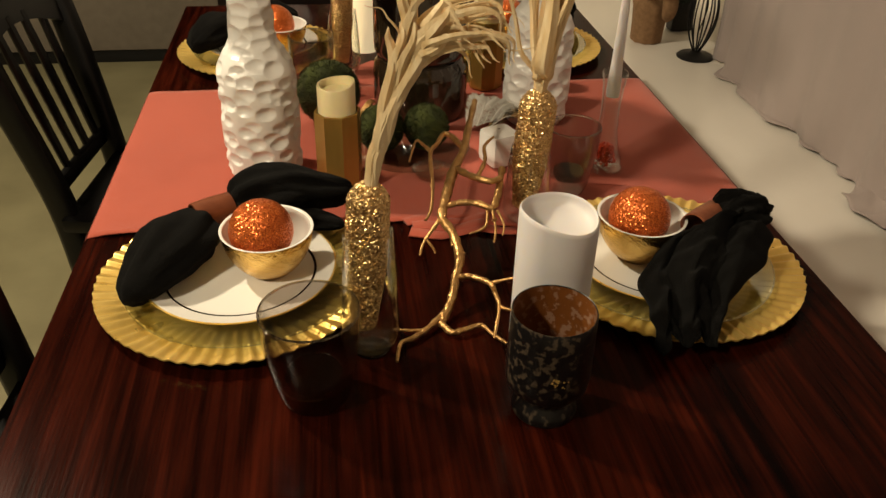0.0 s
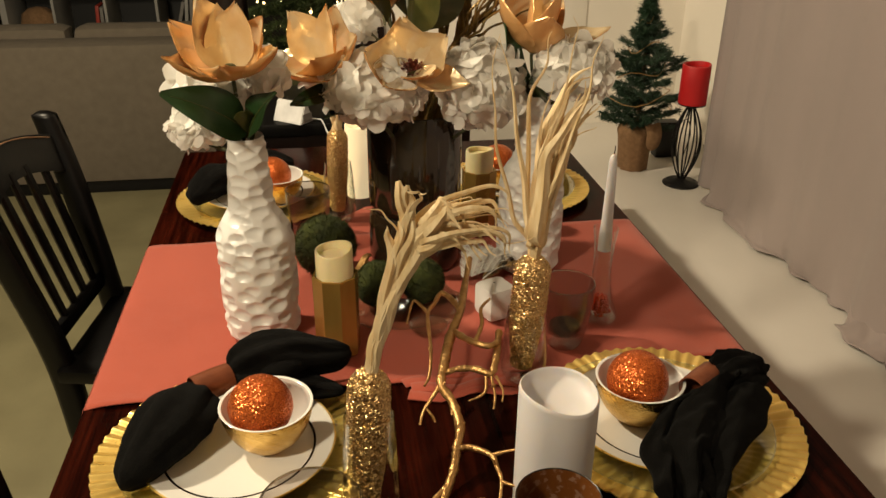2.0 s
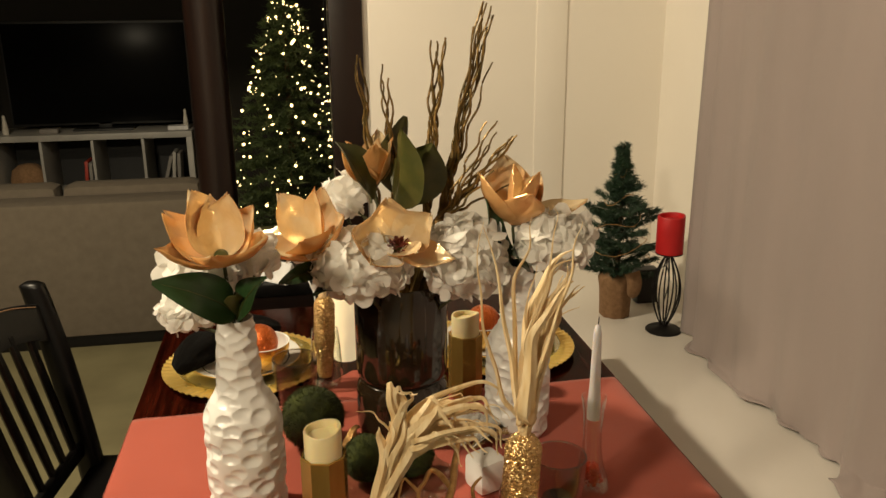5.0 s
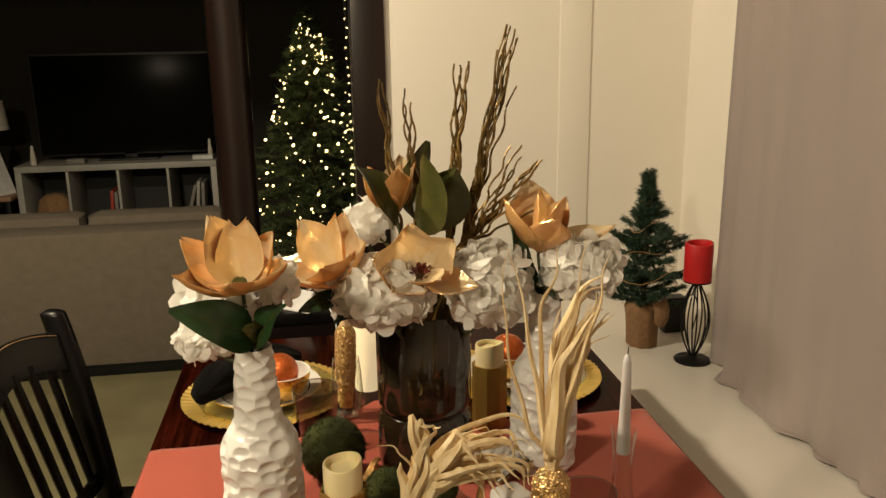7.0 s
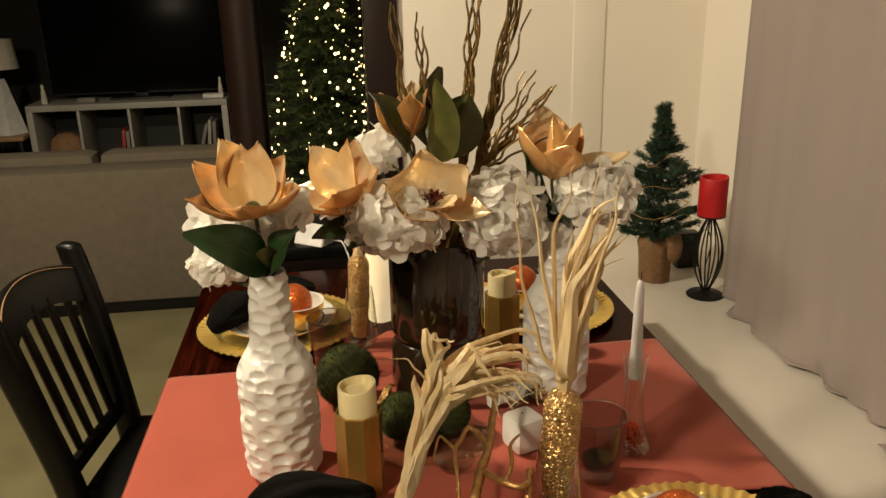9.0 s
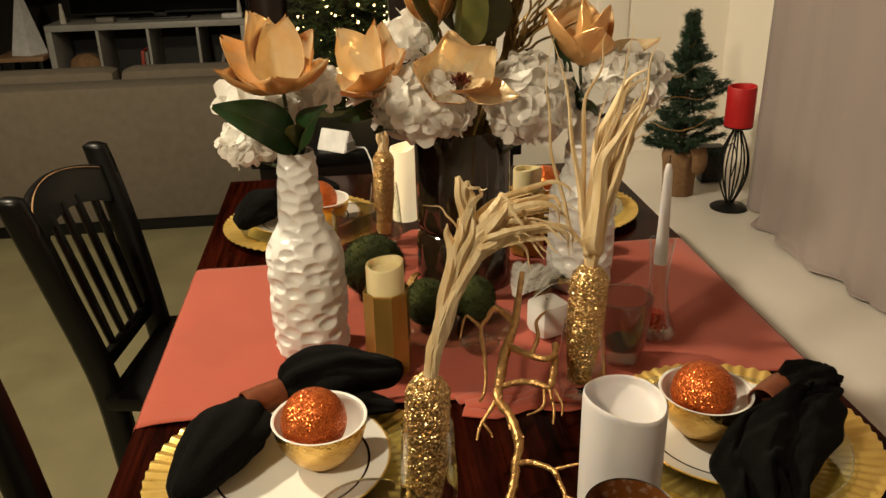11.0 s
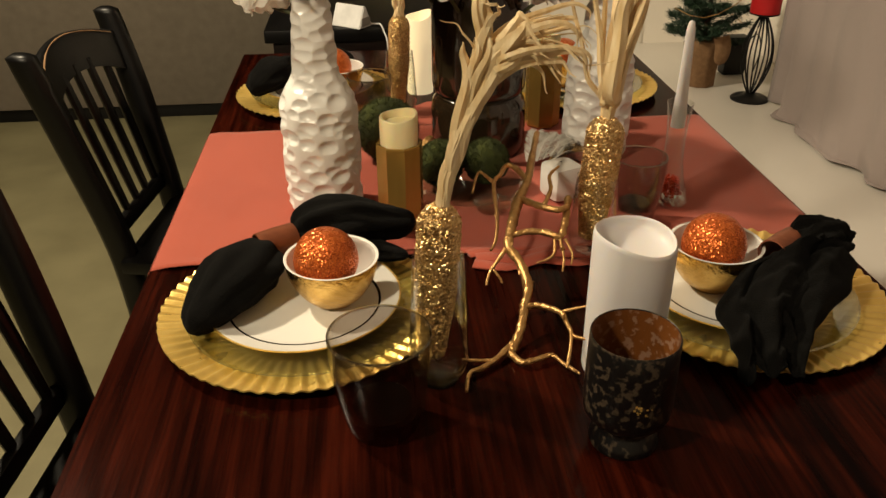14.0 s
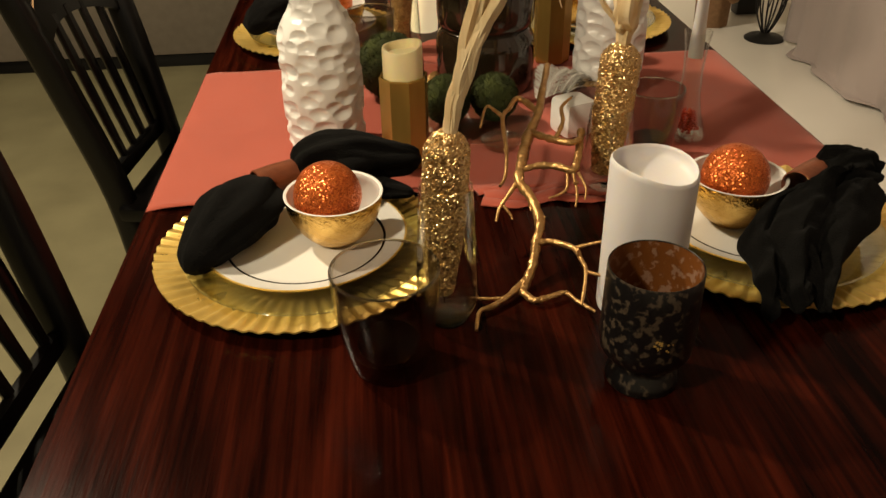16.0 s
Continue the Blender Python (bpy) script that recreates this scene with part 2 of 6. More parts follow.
RED_COVER = material("red_cover", (0.40, 0.04, 0.02), 0.5)
GREY_COVER = material("grey_cover", (0.22, 0.20, 0.18), 0.6)
OAK = material("oak", (0.34, 0.20, 0.10), 0.5, scale=12, stretch=(1, 8, 8))
SHADE_CLOTH = material("lampshade_cloth", (0.62, 0.58, 0.50), 0.9)
FEATHER_WHITE = material("white_feather", (0.74, 0.71, 0.66), 0.8, second=(0.55, 0.52, 0.47), scale=40)
FEATHER_BROWN = material("barred_feather", (0.42, 0.26, 0.09), 0.7, second=(0.03, 0.02, 0.012), scale=70, amount=0.15)
BULB = glow_material("warm_bulb", (1.0, 0.70, 0.30), 5.0)
SILVER_GLASS = thin_glass("tray_glass", (0.86, 0.90, 0.86))


def lantern_material(name, ground, pattern, rough):
    m = material(name, pattern, rough, second=ground, scale=130, amount=0.08, detail=5)
    ramp = next(n for n in m.node_tree.nodes if n.type == "VALTORGB").color_ramp
    ramp.elements[0].position, ramp.elements[1].position = 0.54, 0.60
    return m


LANTERN_OUT = lantern_material("black_floral_print", (0.004, 0.0035, 0.0035), (0.050, 0.036, 0.024), 0.35)
LANTERN_IN = lantern_material("amber_floral_print", (0.14, 0.045, 0.008), (0.22, 0.12, 0.075), 0.45)



def let_through(m, share, colour):
    """Thin petals and husks let part of the light through."""
    nt = m.node_tree
    p = principled(m)
    thin = nt.nodes.new("ShaderNodeBsdfTranslucent")
    thin.inputs["Color"].default_value = (*colour, 1)
    mix = nt.nodes.new("ShaderNodeMixShader")
    mix.inputs[0].default_value = share
    nt.links.new(p.outputs[0], mix.inputs[1])
    nt.links.new(thin.outputs[0], mix.inputs[2])
    nt.links.new(mix.outputs[0], nt.nodes["Material Output"].inputs["Surface"])


principled(PETAL_WHITE).inputs["Subsurface Weight"].default_value = 0.0
let_through(PETAL_WHITE, 0.40, (0.95, 0.93, 0.88))
let_through(HUSK, 0.25, (0.80, 0.58, 0.28))
let_through(PETAL_GOLD, 0.15, (0.85, 0.45, 0.15))
let_through(PETAL_PALE, 0.12, (0.85, 0.55, 0.22))

# ---- mesh helpers ----


BOXES = set()


def mesh_from(name, bm, mat, smooth=True):
    angle = 18 if id(bm) in BOXES else 55
    BOXES.discard(id(bm))
    bmesh.ops.recalc_face_normals(bm, faces=bm.faces)
    me = bpy.data.meshes.new(name)
    bm.to_mesh(me)
    bm.free()
    for m in (mat if isinstance(mat, (list, tuple)) else [mat]):
        me.materials.append(m)
    if smooth:
        me.polygons.foreach_set("use_smooth", [True] * len(me.polygons))
        me.set_sharp_from_angle(angle=radians(angle))
    return me


def part(name, bm, mat, parent=None, label="", smooth=True):
    ob = new(name, bm if isinstance(bm, bpy.types.Mesh) else mesh_from(name, bm, mat, smooth))
    if parent:
        ob.parent = parent
    if label:
        ob["label"] = label
    return ob


def thing(name, label, category, place=(0, 0, 0), turn=0.0, group=""):
    ob = new(name)
    ob.empty_display_size = 0.05
    ob.location = place
    ob.rotation_euler = (0, 0, radians(turn))
    return tagged(ob, label, category, group)


def box(bm, size, at, bevel=0.0, turn=None):
    r = bmesh.ops.create_cube(bm, size=1.0)
    vs = r["verts"]
    bmesh.ops.scale(bm, vec=size, verts=vs)
    if bevel:
        es = list({e for v in vs for e in v.link_edges})
        r2 = bmesh.ops.bevel(bm, geom=es, offset=bevel, segments=2, affect="EDGES", profile=0.6)
        vs = list({v for f in r2["faces"] for v in f.verts} | {v for v in vs if v.is_valid})
    if turn is not None:
        bmesh.ops.transform(bm, matrix=turn, verts=vs)
    bmesh.ops.translate(bm, vec=at, verts=vs)
    return vs


def boxed(size, at, bevel=0.0, turn=None):
    bm = bmesh.new()
    box(bm, size, at, bevel, turn)
    BOXES.add(id(bm))
    return bm


def lathe(profile, seg=48, ripple=None, close=False):
    """Turns (radius, height) pairs round z. ripple(angle, i) scales or lifts a ring's points."""
    bm = bmesh.new()
    rings = []
    for i, (r, z) in enumerate(profile):
        if r < 1e-6:
            rings.append([bm.verts.new((0, 0, z))])
            continue
        ring = []
        for k in range(seg):
            a = 2 * math.pi * k / seg
            rr, zz = (r, z) if ripple is None else ripple(a, i, r, z)
            ring.append(bm.verts.new((rr * math.cos(a), rr * math.sin(a), zz)))
        rings.append(ring)
    pairs = list(zip(rings, rings[1:]))
    if close:
        pairs.append((rings[-1], rings[0]))
    for a, b in pairs:
        if len(a) == 1 and len(b) == 1:
            continue
        for k in range(seg):
            k2 = (k + 1) % seg
            if len(a) == 1:
                bm.faces.new((a[0], b[k], b[k2]))
            elif len(b) == 1:
                bm.faces.new((a[k], a[k2], b[0]))
            else:
                bm.faces.new((a[k], a[k2], b[k2], b[k]))
    return bm


def smooth_path(points, steps=6):
    """A rounded line through the points."""
    pts = [Vector(p) for p in points]
    if len(pts) < 3:
        return pts
    out = []
    for i in range(len(pts) - 1):
        p0, p1, p2, p3 = pts[max(i - 1, 0)], pts[i], pts[i + 1], pts[min(i + 2, len(pts) - 1)]
        for s in range(steps):
            t = s / steps
            out.append(0.5 * (2 * p1 + (p2 - p0) * t + (2 * p0 - 5 * p1 + 4 * p2 - p3) * t * t + (3 * p1 - p0 - 3 * p2 + p3) * t ** 3))
    out.append(pts[-1])
    return out


def tube(bm, path, r0, r1, sides=8, wobble=0.0):
    n, rings = len(path), []
    side = Vector((0.3, 0.2, 1)).normalized()
    for i, p in enumerate(path):
        d = (path[min(i + 1, n - 1)] - path[max(i - 1, 0)]).normalized()
        u = d.cross(side)
        if u.length < 0.05:
            u = d.cross(Vector((1, 0, 0)))
        u.normalize()
        v = d.cross(u)
        r = r0 + (r1 - r0) * i / max(n - 1, 1)
        r *= 1 + wobble * random.uniform(-1, 1)
        rings.append([bm.verts.new(p + r * (math.cos(2 * math.pi * k / sides) * u + math.sin(2 * math.pi * k / sides) * v)) for k in range(sides)])
    for a, b in zip(rings, rings[1:]):
        for k in range(sides):
            bm.faces.new((a[k], a[(k + 1) % sides], b[(k + 1) % sides], b[k]))
    bm.faces.new(rings[0])
    bm.faces.new(rings[-1])
    return bm


def ribbon(bm, path, width, taper=0.5, thick=0.0006, crease=0.25, twist=0.0, across=Vector((0, 1, 0)), start=1.0):
    """A thin, creased strip along a path: three points across, with a back face."""
    n, rows = len(path), []
    for i, p in enumerate(path):
        t = i / (n - 1)
        d = (path[min(i + 1, n - 1)] - path[max(i - 1, 0)]).normalized()
        u = d.cross(across)
        if u.length < 0.05:
            u = d.cross(Vector((1, 0, 0)))
        u.normalize()
        u = Matrix.Rotation(twist * t, 3, d) @ u
        nrm = d.cross(u)
        w = width * (start + (1 - start) * min(1, t * 3)) * max(0.06, 1 - t ** (1 / max(taper, 0.05)))
        front = [p - u * w / 2, p + nrm * w * crease, p + u * w / 2]
        rows.append([bm.verts.new(q) for q in front] + [bm.verts.new(q - nrm * thick) for q in front])
    for a, b in zip(rows, rows[1:]):
        for k in (0, 1):
            bm.faces.new((a[k], a[k + 1], b[k + 1], b[k]))
            bm.faces.new((a[k + 3], b[k + 3], b[k + 4], a[k + 4]))
        bm.faces.new((a[0], b[0], b[3], a[3]))
        bm.faces.new((a[2], a[5], b[5], b[2]))
    return bm


# ---- structure ----


def slab(name, size, at, mat, bevel=0.0, label="", kind="structure"):
    ob = part(name, boxed(size, at, bevel), mat)
    return tagged(ob, label, "", "", kind)


slab("floor", (7.0, 9.6, 0.1), (-1.1, 2.6, -0.05), FLOOR, 0, "mottled olive-beige floor, dull and stained")
slab("ceiling", (7.0, 9.6, 0.1), (-1.1, 2.6, 2.55), CEIL_PAINT, 0, "plain pale ceiling")
slab("wall_south", (7.0, 0.1, 2.5), (-1.1, -1.95, 1.25), WALL_PAINT, 0, "plain cream wall")
slab("wall_west", (0.1, 9.4, 2.5), (-4.05, 2.8, 1.25), UNLIT_PAINT, 0, "plain wall, its dimness painted in")
slab("wall_east", (0.1, 5.2, 2.5), (1.48, 0.7, 1.25), WALL_PAINT, 0, "cream painted wall behind the curtain")
slab("wall_partition", (1.172, 0.12, 2.5), (0.894, 3.36, 1.25), WALL_PAINT, 0, "cream painted wall between the two rooms")
slab("wall_pilaster", (0.115, 0.006, 2.0), (0.9925, 3.297, 1.5), WALL_PAINT, 0.002, "narrow cream pilaster strip on the wall")
# The far room's lack of light is put into the colour of these walls.
slab("wall_north", (7.0, 0.1, 2.5), (-1.1, 6.35, 1.25), UNLIT_PAINT, 0, "khaki living room wall, its gloom painted in near-black")
slab("wall_living_east", (0.1, 2.88, 2.5), (1.48, 4.86, 1.25), UNLIT_PAINT, 0, "khaki living room wall, its gloom painted in near-black")
slab("door_frame", (0.115, 0.16, 2.5), (0.2495, 3.36, 1.25), DARK_WOOD, 0.006, "dark stained wooden door frame beside the cream wall")
# Added out of view, low enough to keep lamp light off the living room.
slab("beam", (4.2, 0.16, 0.48), (-1.92, 3.36, 2.26), DARK_WOOD, 0.004, "unseen dark wooden header over the wide opening, lowered to block lamp light")
post = lathe([(0.0, 0.0), (0.085, 0.0), (0.085, 0.10), (0.075, 0.12), (0.067, 0.14), (0.067, 1.92), (0.08, 1.96), (0.08, 2.02), (0.0, 2.02)], 32)
bmesh.ops.translate(post, vec=(-0.228, 3.36, 0), verts=post.verts)
tagged(part("column", post, DARK_WOOD), "round dark stained wooden column in the opening", "column", "", "structure")

ledge = slab("window_ledge", (0.54, 5.2, 0.04), (1.16, 0.70, 0.48), LEDGE_PAINT, 0.006, "wide white painted window ledge, slightly scuffed")
slab("ledge_front", (0.03, 5.2, 0.46), (0.920, 0.70, 0.23), LEDGE_PAINT, 0.003, "white painted panel below the ledge")


def curtain():
    bm = bmesh.new()
    ny, nz = 150, 40
    grid = []
    for i in range(ny + 1):
        y = 2.60 - 3.4 * i / ny
        row = []
        for k in range(nz + 1):
            t = k / nz
            z = 2.45 - 1.945 * t
            s = (2.60 - y)
            fold = 0.006 * noise.noise((s * 2.2, t * 1.3, 4)) + 0.004 * math.exp(-((t - 0.93) / 0.05) ** 2) * math.sin(s * 19 + t * 14) + 0.008 * math.sin(s * 11 + 0.6 * math.sin(s * 3)) + 0.006 * math.sin(s * 26 + 1.0) + 0.0035 * math.sin(s * 61 + 2.0 + 0.8 * t)
            edge = 0.020 * math.exp(-((s - 0.055) / 0.03) ** 2) - 0.018 * math.exp(-((s - 0.11) / 0.03) ** 2) + 0.010 * math.exp(-((s - 0.17) / 0.03) ** 2)
            low = max(0, (t - 0.86) / 0.14)
            x = 1.232 - 0.012 * t + fold * (0.6 + 0.4 * t) + edge
            x -= 0.016 * low ** 2 * min(1, s / 0.25) * (0.6 + 0.4 * math.sin(s * 5.2 + 1.0)) + 0.003 * low * math.sin(s * 37)
            z += 0.02 * low * (0.5 + 0.5 * math.sin(s * 8)) + 0.004 * noise.noise((s * 9, t * 5, 0))
            yy = y - 0.10 * low * math.sin(s * 4.0) * 0.4
            row.append(bm.verts.new((x, yy, max(z, 0.504))))
        # the cloth lying on the ledge
        for q in (0.010, 0.022):
            a = row[-1].co
            row.append(bm.verts.new((a.x - q * (0.6 + 0.5 * math.sin(s * 5.2 + 1)) * min(1, s / 0.25) + 0.006 * math.sin(s * 40), a.y, 0.504 + 0.004 * (1 + math.sin(s * 31)))))
        grid.append(row)
    for a, b in zip(grid, grid[1:]):
        for k in range(len(a) - 1):
            bm.faces.new((a[k], a[k + 1], b[k + 1], b[k]))
    ob = thing("curtain", "floor-length taupe grey linen curtain puddling on the white ledge", "curtain")
    cloth = part("panel", bm, CURTAIN, ob)
    sol = cloth.modifiers.new("thickness", "SOLIDIFY")
    sol.thickness = 0.002
    # a dropped corner of cloth
    bm = bmesh.new()
    rows = []
    for i in range(17):
        u = i / 16
        row = []
        for k in range(13):
            v = k / 12
            x = 1.245 - 0.10 * u + 0.02 * v + 0.012 * math.sin(v * 5 + u * 2)
            y = 1.80 - 0.15 * v - 0.05 * u + 0.015 * math.sin(u * 6)
            z = 0.508 + 0.055 * (1 - u) ** 1.5 * (0.7 + 0.3 * math.sin(v * 9)) + 0.016 * abs(math.sin(v * 6 + u * 4)) * (1 - 0.4 * u)
            row.append(bm.verts.new((x, y, z)))
        rows.append(row)
    for a, b in zip(rows, rows[1:]):
        for k in range(12):
            bm.faces.new((a[k], a[k + 1], b[k + 1], b[k]))
    fold = part("hem_fold", bm, CURTAIN, ob, "crumpled corner of the hem")
    sol = fold.modifiers.new("thickness", "SOLIDIFY")
    sol.thickness = 0.003
    part("rod", tube(bmesh.new(), [Vector((1.25, 2.6, 2.46)), Vector((1.25, -0.9, 2.46))], 0.012, 0.012, 10), IRON, ob)


curtain()

# ---- dining table ----
TOP = 0.75
X0, X1, Y0, Y1 = -0.28, 0.695, 0.47, 2.40


def dining_table():
    ob = thing("dining_table", "dark mahogany-stained dining table with plank top", "table")
    widths = [0.155, 0.17, 0.16, 0.175, 0.15, 0.165]
    x = X0
    for w in widths:
        b = boxed((w - 0.0001, Y1 - Y0, 0.035), (x + w / 2, (Y0 + Y1) / 2, TOP - 0.0175), 0.0002)
        part("plank", b, MAHOGANY, ob, smooth=False)
        x += w
    for sx in (X0 + 0.07, X1 - 0.07):
        part("apron", boxed((0.022, Y1 - Y0 - 0.16, 0.09), (sx, (Y0 + Y1) / 2, TOP - 0.081), 0.003), MAHOGANY, ob)
    for sy in (Y0 + 0.07, Y1 - 0.07):
        part("apron", boxed((X1 - X0 - 0.16, 0.022, 0.09), ((X0 + X1) / 2, sy, TOP - 0.081), 0.003), MAHOGANY, ob)
        for sx in (X0 + 0.07, X1 - 0.07):
            part("leg", boxed((0.07, 0.07, TOP - 0.036), (sx, sy, (TOP - 0.036) / 2), 0.006), MAHOGANY, ob)


dining_table()


def table_runner():
    ob = thing("table_runner", "rust red linen runner laid across the table, hanging over its edges", "table runner")
    bm = bmesh.new()
    line = []
    drop = 0.20
    for i in range(9):
        line.append((X0 - 0.006, TOP - 0.02 - drop * (1 - i / 8)))
    for i in range(1, 4):
        a = math.pi / 2 * i / 4
        line.append((X0 - 0.006 + 0.012 * (1 - math.cos(a)), TOP - 0.02 + 0.0225 * math.sin(a)))
    for i in range(61):
        line.append((X0 + 0.01 + (X1 - X0 - 0.02) * i / 60, TOP + 0.0025))
    for i in range(1, 4):
        a = math.pi / 2 * i / 4
        line.append((X1 - 0.006 + 0.010 * math.sin(a), TOP + 0.0025 - 0.02 * (1 - math.cos(a))))
    for i in range(6):
        line.append((X1 + 0.005, TOP - 0.02 - 0.2 * i / 5))
    rows = []
    for i, (x, z) in enumerate(line):
        row = []
        for k in range(41):
            t = k / 40
            y = 1.322 + 0.522 * t + 0.003 * noise.noise((x * 6, t, 0))
            zz = z
            if X0 + 0.01 < x < X1 - 0.01:
                zz += 0.0022 * max(0, noise.noise((x * 8, y * 7, 1.7))) + 0.0016 * max(0, noise.noise((x * 25, y * 4, 3)))
                zz += 0.005 * math.exp(-(t / 0.03) ** 2) * (0.4 + 0.6 * math.sin(x * 23) ** 2)
            row.append(bm.verts.new((x - (0.008 * math.sin(t * 14) * max(0, (TOP - z)) * 4 if x < X0 else 0), y, zz)))
        rows.append(row)
    for a, b in zip(rows, rows[1:]):
        for k in range(40):
            bm.faces.new((a[k], a[k + 1], b[k + 1], b[k]))
    cloth = part("cloth", bm, RUNNER, ob)
    sol = cloth.modifiers.new("thickness", "SOLIDIFY")
    sol.thickness, sol.offset = 0.0016, -1
    # bunched folds at the near edge
    for n, (cx, cy, h) in enumerate(((0.245, 1.318, 0.006), (0.255, 1.300, 0.009), (0.25, 1.286, 0.005))):
        bm = bmesh.new()
        p = [Vector((cx - 0.085 + 0.17 * i / 12, cy + 0.006 * math.sin(i * 0.9 + n), TOP + h / 2 + 0.001 + 0.003 * math.sin(i * 0.7 + n))) for i in range(13)]
        tube(bm, p, 0.011, 0.009, 12, 0.12)
        for v in bm.verts:
            v.co.z = TOP + 0.0015 + h * 0.4 + (v.co.z - TOP - h / 2) * 0.28
        part("fold", bm, RUNNER, ob, "bunched fold of the runner")
    bm = bmesh.new()
    tri = [(0.02, 1.846), (0.30, 1.846), (0.19, 1.98), (0.15, 1.98)]
    lo = [bm.verts.new((x, y, TOP + 0.001)) for x, y in tri]
    up = [bm.verts.new((x, y, TOP + 0.0032)) for x, y in tri]
    bm.faces.new(up)
    bm.faces.new(lo[::-1])
    for k in range(4):
        bm.faces.new((lo[k], lo[(k + 1) % 4], up[(k + 1) % 4], up[k]))
    part("pointed_end", bm, RUNNER, ob)


table_runner()
CLOTH = TOP + 0.006

# ---- place settings ----


def charger(place, turn=0.0):
    def scallop(a, i, r, z):
        if r < 0.10:
            return r, z
        k = (r - 0.10) / 0.073
        wave = math.cos(a * 60)
        return r * (1 + 0.0022 * k * wave), z + (0.0030 - 0.0014 * k) * min(1, k * 4) * wave
    prof = [(0.0, 0.003), (0.10, 0.003), (0.107, 0.006), (0.124, 0.009), (0.147, 0.0125), (0.168, 0.016), (0.173, 0.0165),
            (0.173, 0.0145), (0.168, 0.0135), (0.147, 0.010), (0.124, 0.0065), (0.107, 0.0035), (0.10, 0.0), (0.0, 0.0)]
    ob = part("charger_plate", lathe(prof, 448, scallop), GOLD)
    ob.location, ob.rotation_euler = place, (0, 0, radians(turn))
    return tagged(ob, "round gold charger plate with a fluted scalloped rim", "charger plate", "chargers on the table")


def glass_plate(place):
    prof = [(0.0, 0.004), (0.085, 0.004), (0.108, 0.009), (0.144, 0.016), (0.1455, 0.0145), (0.109, 0.0065), (0.086, 0.0), (0.0, 0.0)]
    ob = thing("glass_plate", "clear glass plate lying on the gold charger", "plate", place, 0, "glass plates")
    part("dish", lathe(prof, 72), GREENISH, ob)
    part("rim", lathe([(0.1447 + 0.0011 * math.cos(k * math.pi / 4), 0.0158 + 0.0011 * math.sin(k * math.pi / 4)) for k in range(8)], 96, close=True), CLEAR, ob, "rounded glass rim")
    return ob


def dinner_plate(place):
    ob = thing("dinner_plate", "white porcelain plate with a thin dark gilt ring", "plate", place, 0, "dinner plates")
    prof = [(0.0, 0.005), (0.080, 0.005), (0.090, 0.0075), (0.112, 0.0145), (0.1175, 0.017), (0.1185, 0.0165), (0.113, 0.0125),
            (0.091, 0.004), (0.081, 0.0), (0.0, 0.0)]
    part("dish", lathe(prof, 72), PORCELAIN, ob)
    ring = lathe([(0.0905, 0.0081), (0.0935, 0.0091), (0.0934, 0.0084), (0.0906, 0.0074)], 72, close=True)
    part("ring", ring, BAND, ob, "thin dark gilt ring")
    rim = lathe([(0.1165, 0.0172), (0.1186, 0.0172), (0.1186, 0.016), (0.1168, 0.0160)], 72, close=True)
    part("rim", rim, GOLD, ob, "gilt rim")
    return ob


def bowl(place, turn=0.0):
    ob = thing("bowl", "small bowl, gold outside with pressed pattern, white inside", "bowl", place, turn, "gold bowls")

    def pressed(a, i, r, z):
        if 3 <= i <= 18:
            tri = abs(((a * 16 / math.pi + 0.5 * i) % 2) - 1)
            return r + 0.0007 * (tri - 0.5), z
        return r, z
    out = [(0.0, 0.0), (0.026, 0.0), (0.029, 0.004)]
    for i in range(17):
        t = i / 16
        out.append((0.030 + 0.026 * math.sin(t * math.pi / 2) ** 0.9, 0.005 + 0.055 * t ** 1.15))
    part("outside", lathe(out, 128, pressed), GOLD_LEAF, ob, "gold pressed outside")
    inner = [(0.0563, 0.0603), (0.0572, 0.0612), (0.0558, 0.0618), (0.0535, 0.0605)]
    for i in range(9):
        t = 1 - i / 8
        inner.append((0.028 + 0.0255 * math.sin(t * math.pi / 2) ** 0.9, 0.008 + 0.052 * t ** 1.15))
    inner.append((0.0, 0.007))
    part("inside", lathe(inner, 64), PORCELAIN, ob, "white glazed inside")
    return ob


def glitter_ball(place, r=0.0390):
    bm = bmesh.new()
    bmesh.ops.create_icosphere(bm, subdivisions=5, radius=r)
    for v in bm.verts:
        v.co *= 1 + 0.004 * random.uniform(-1, 1)
    ob = part("glitter_ball", bm, GLITTER_ORANGE)
    ob.location = place
    return tagged(ob, "orange glittered ball ornament in a gold bowl", "ornament", "orange ornaments")


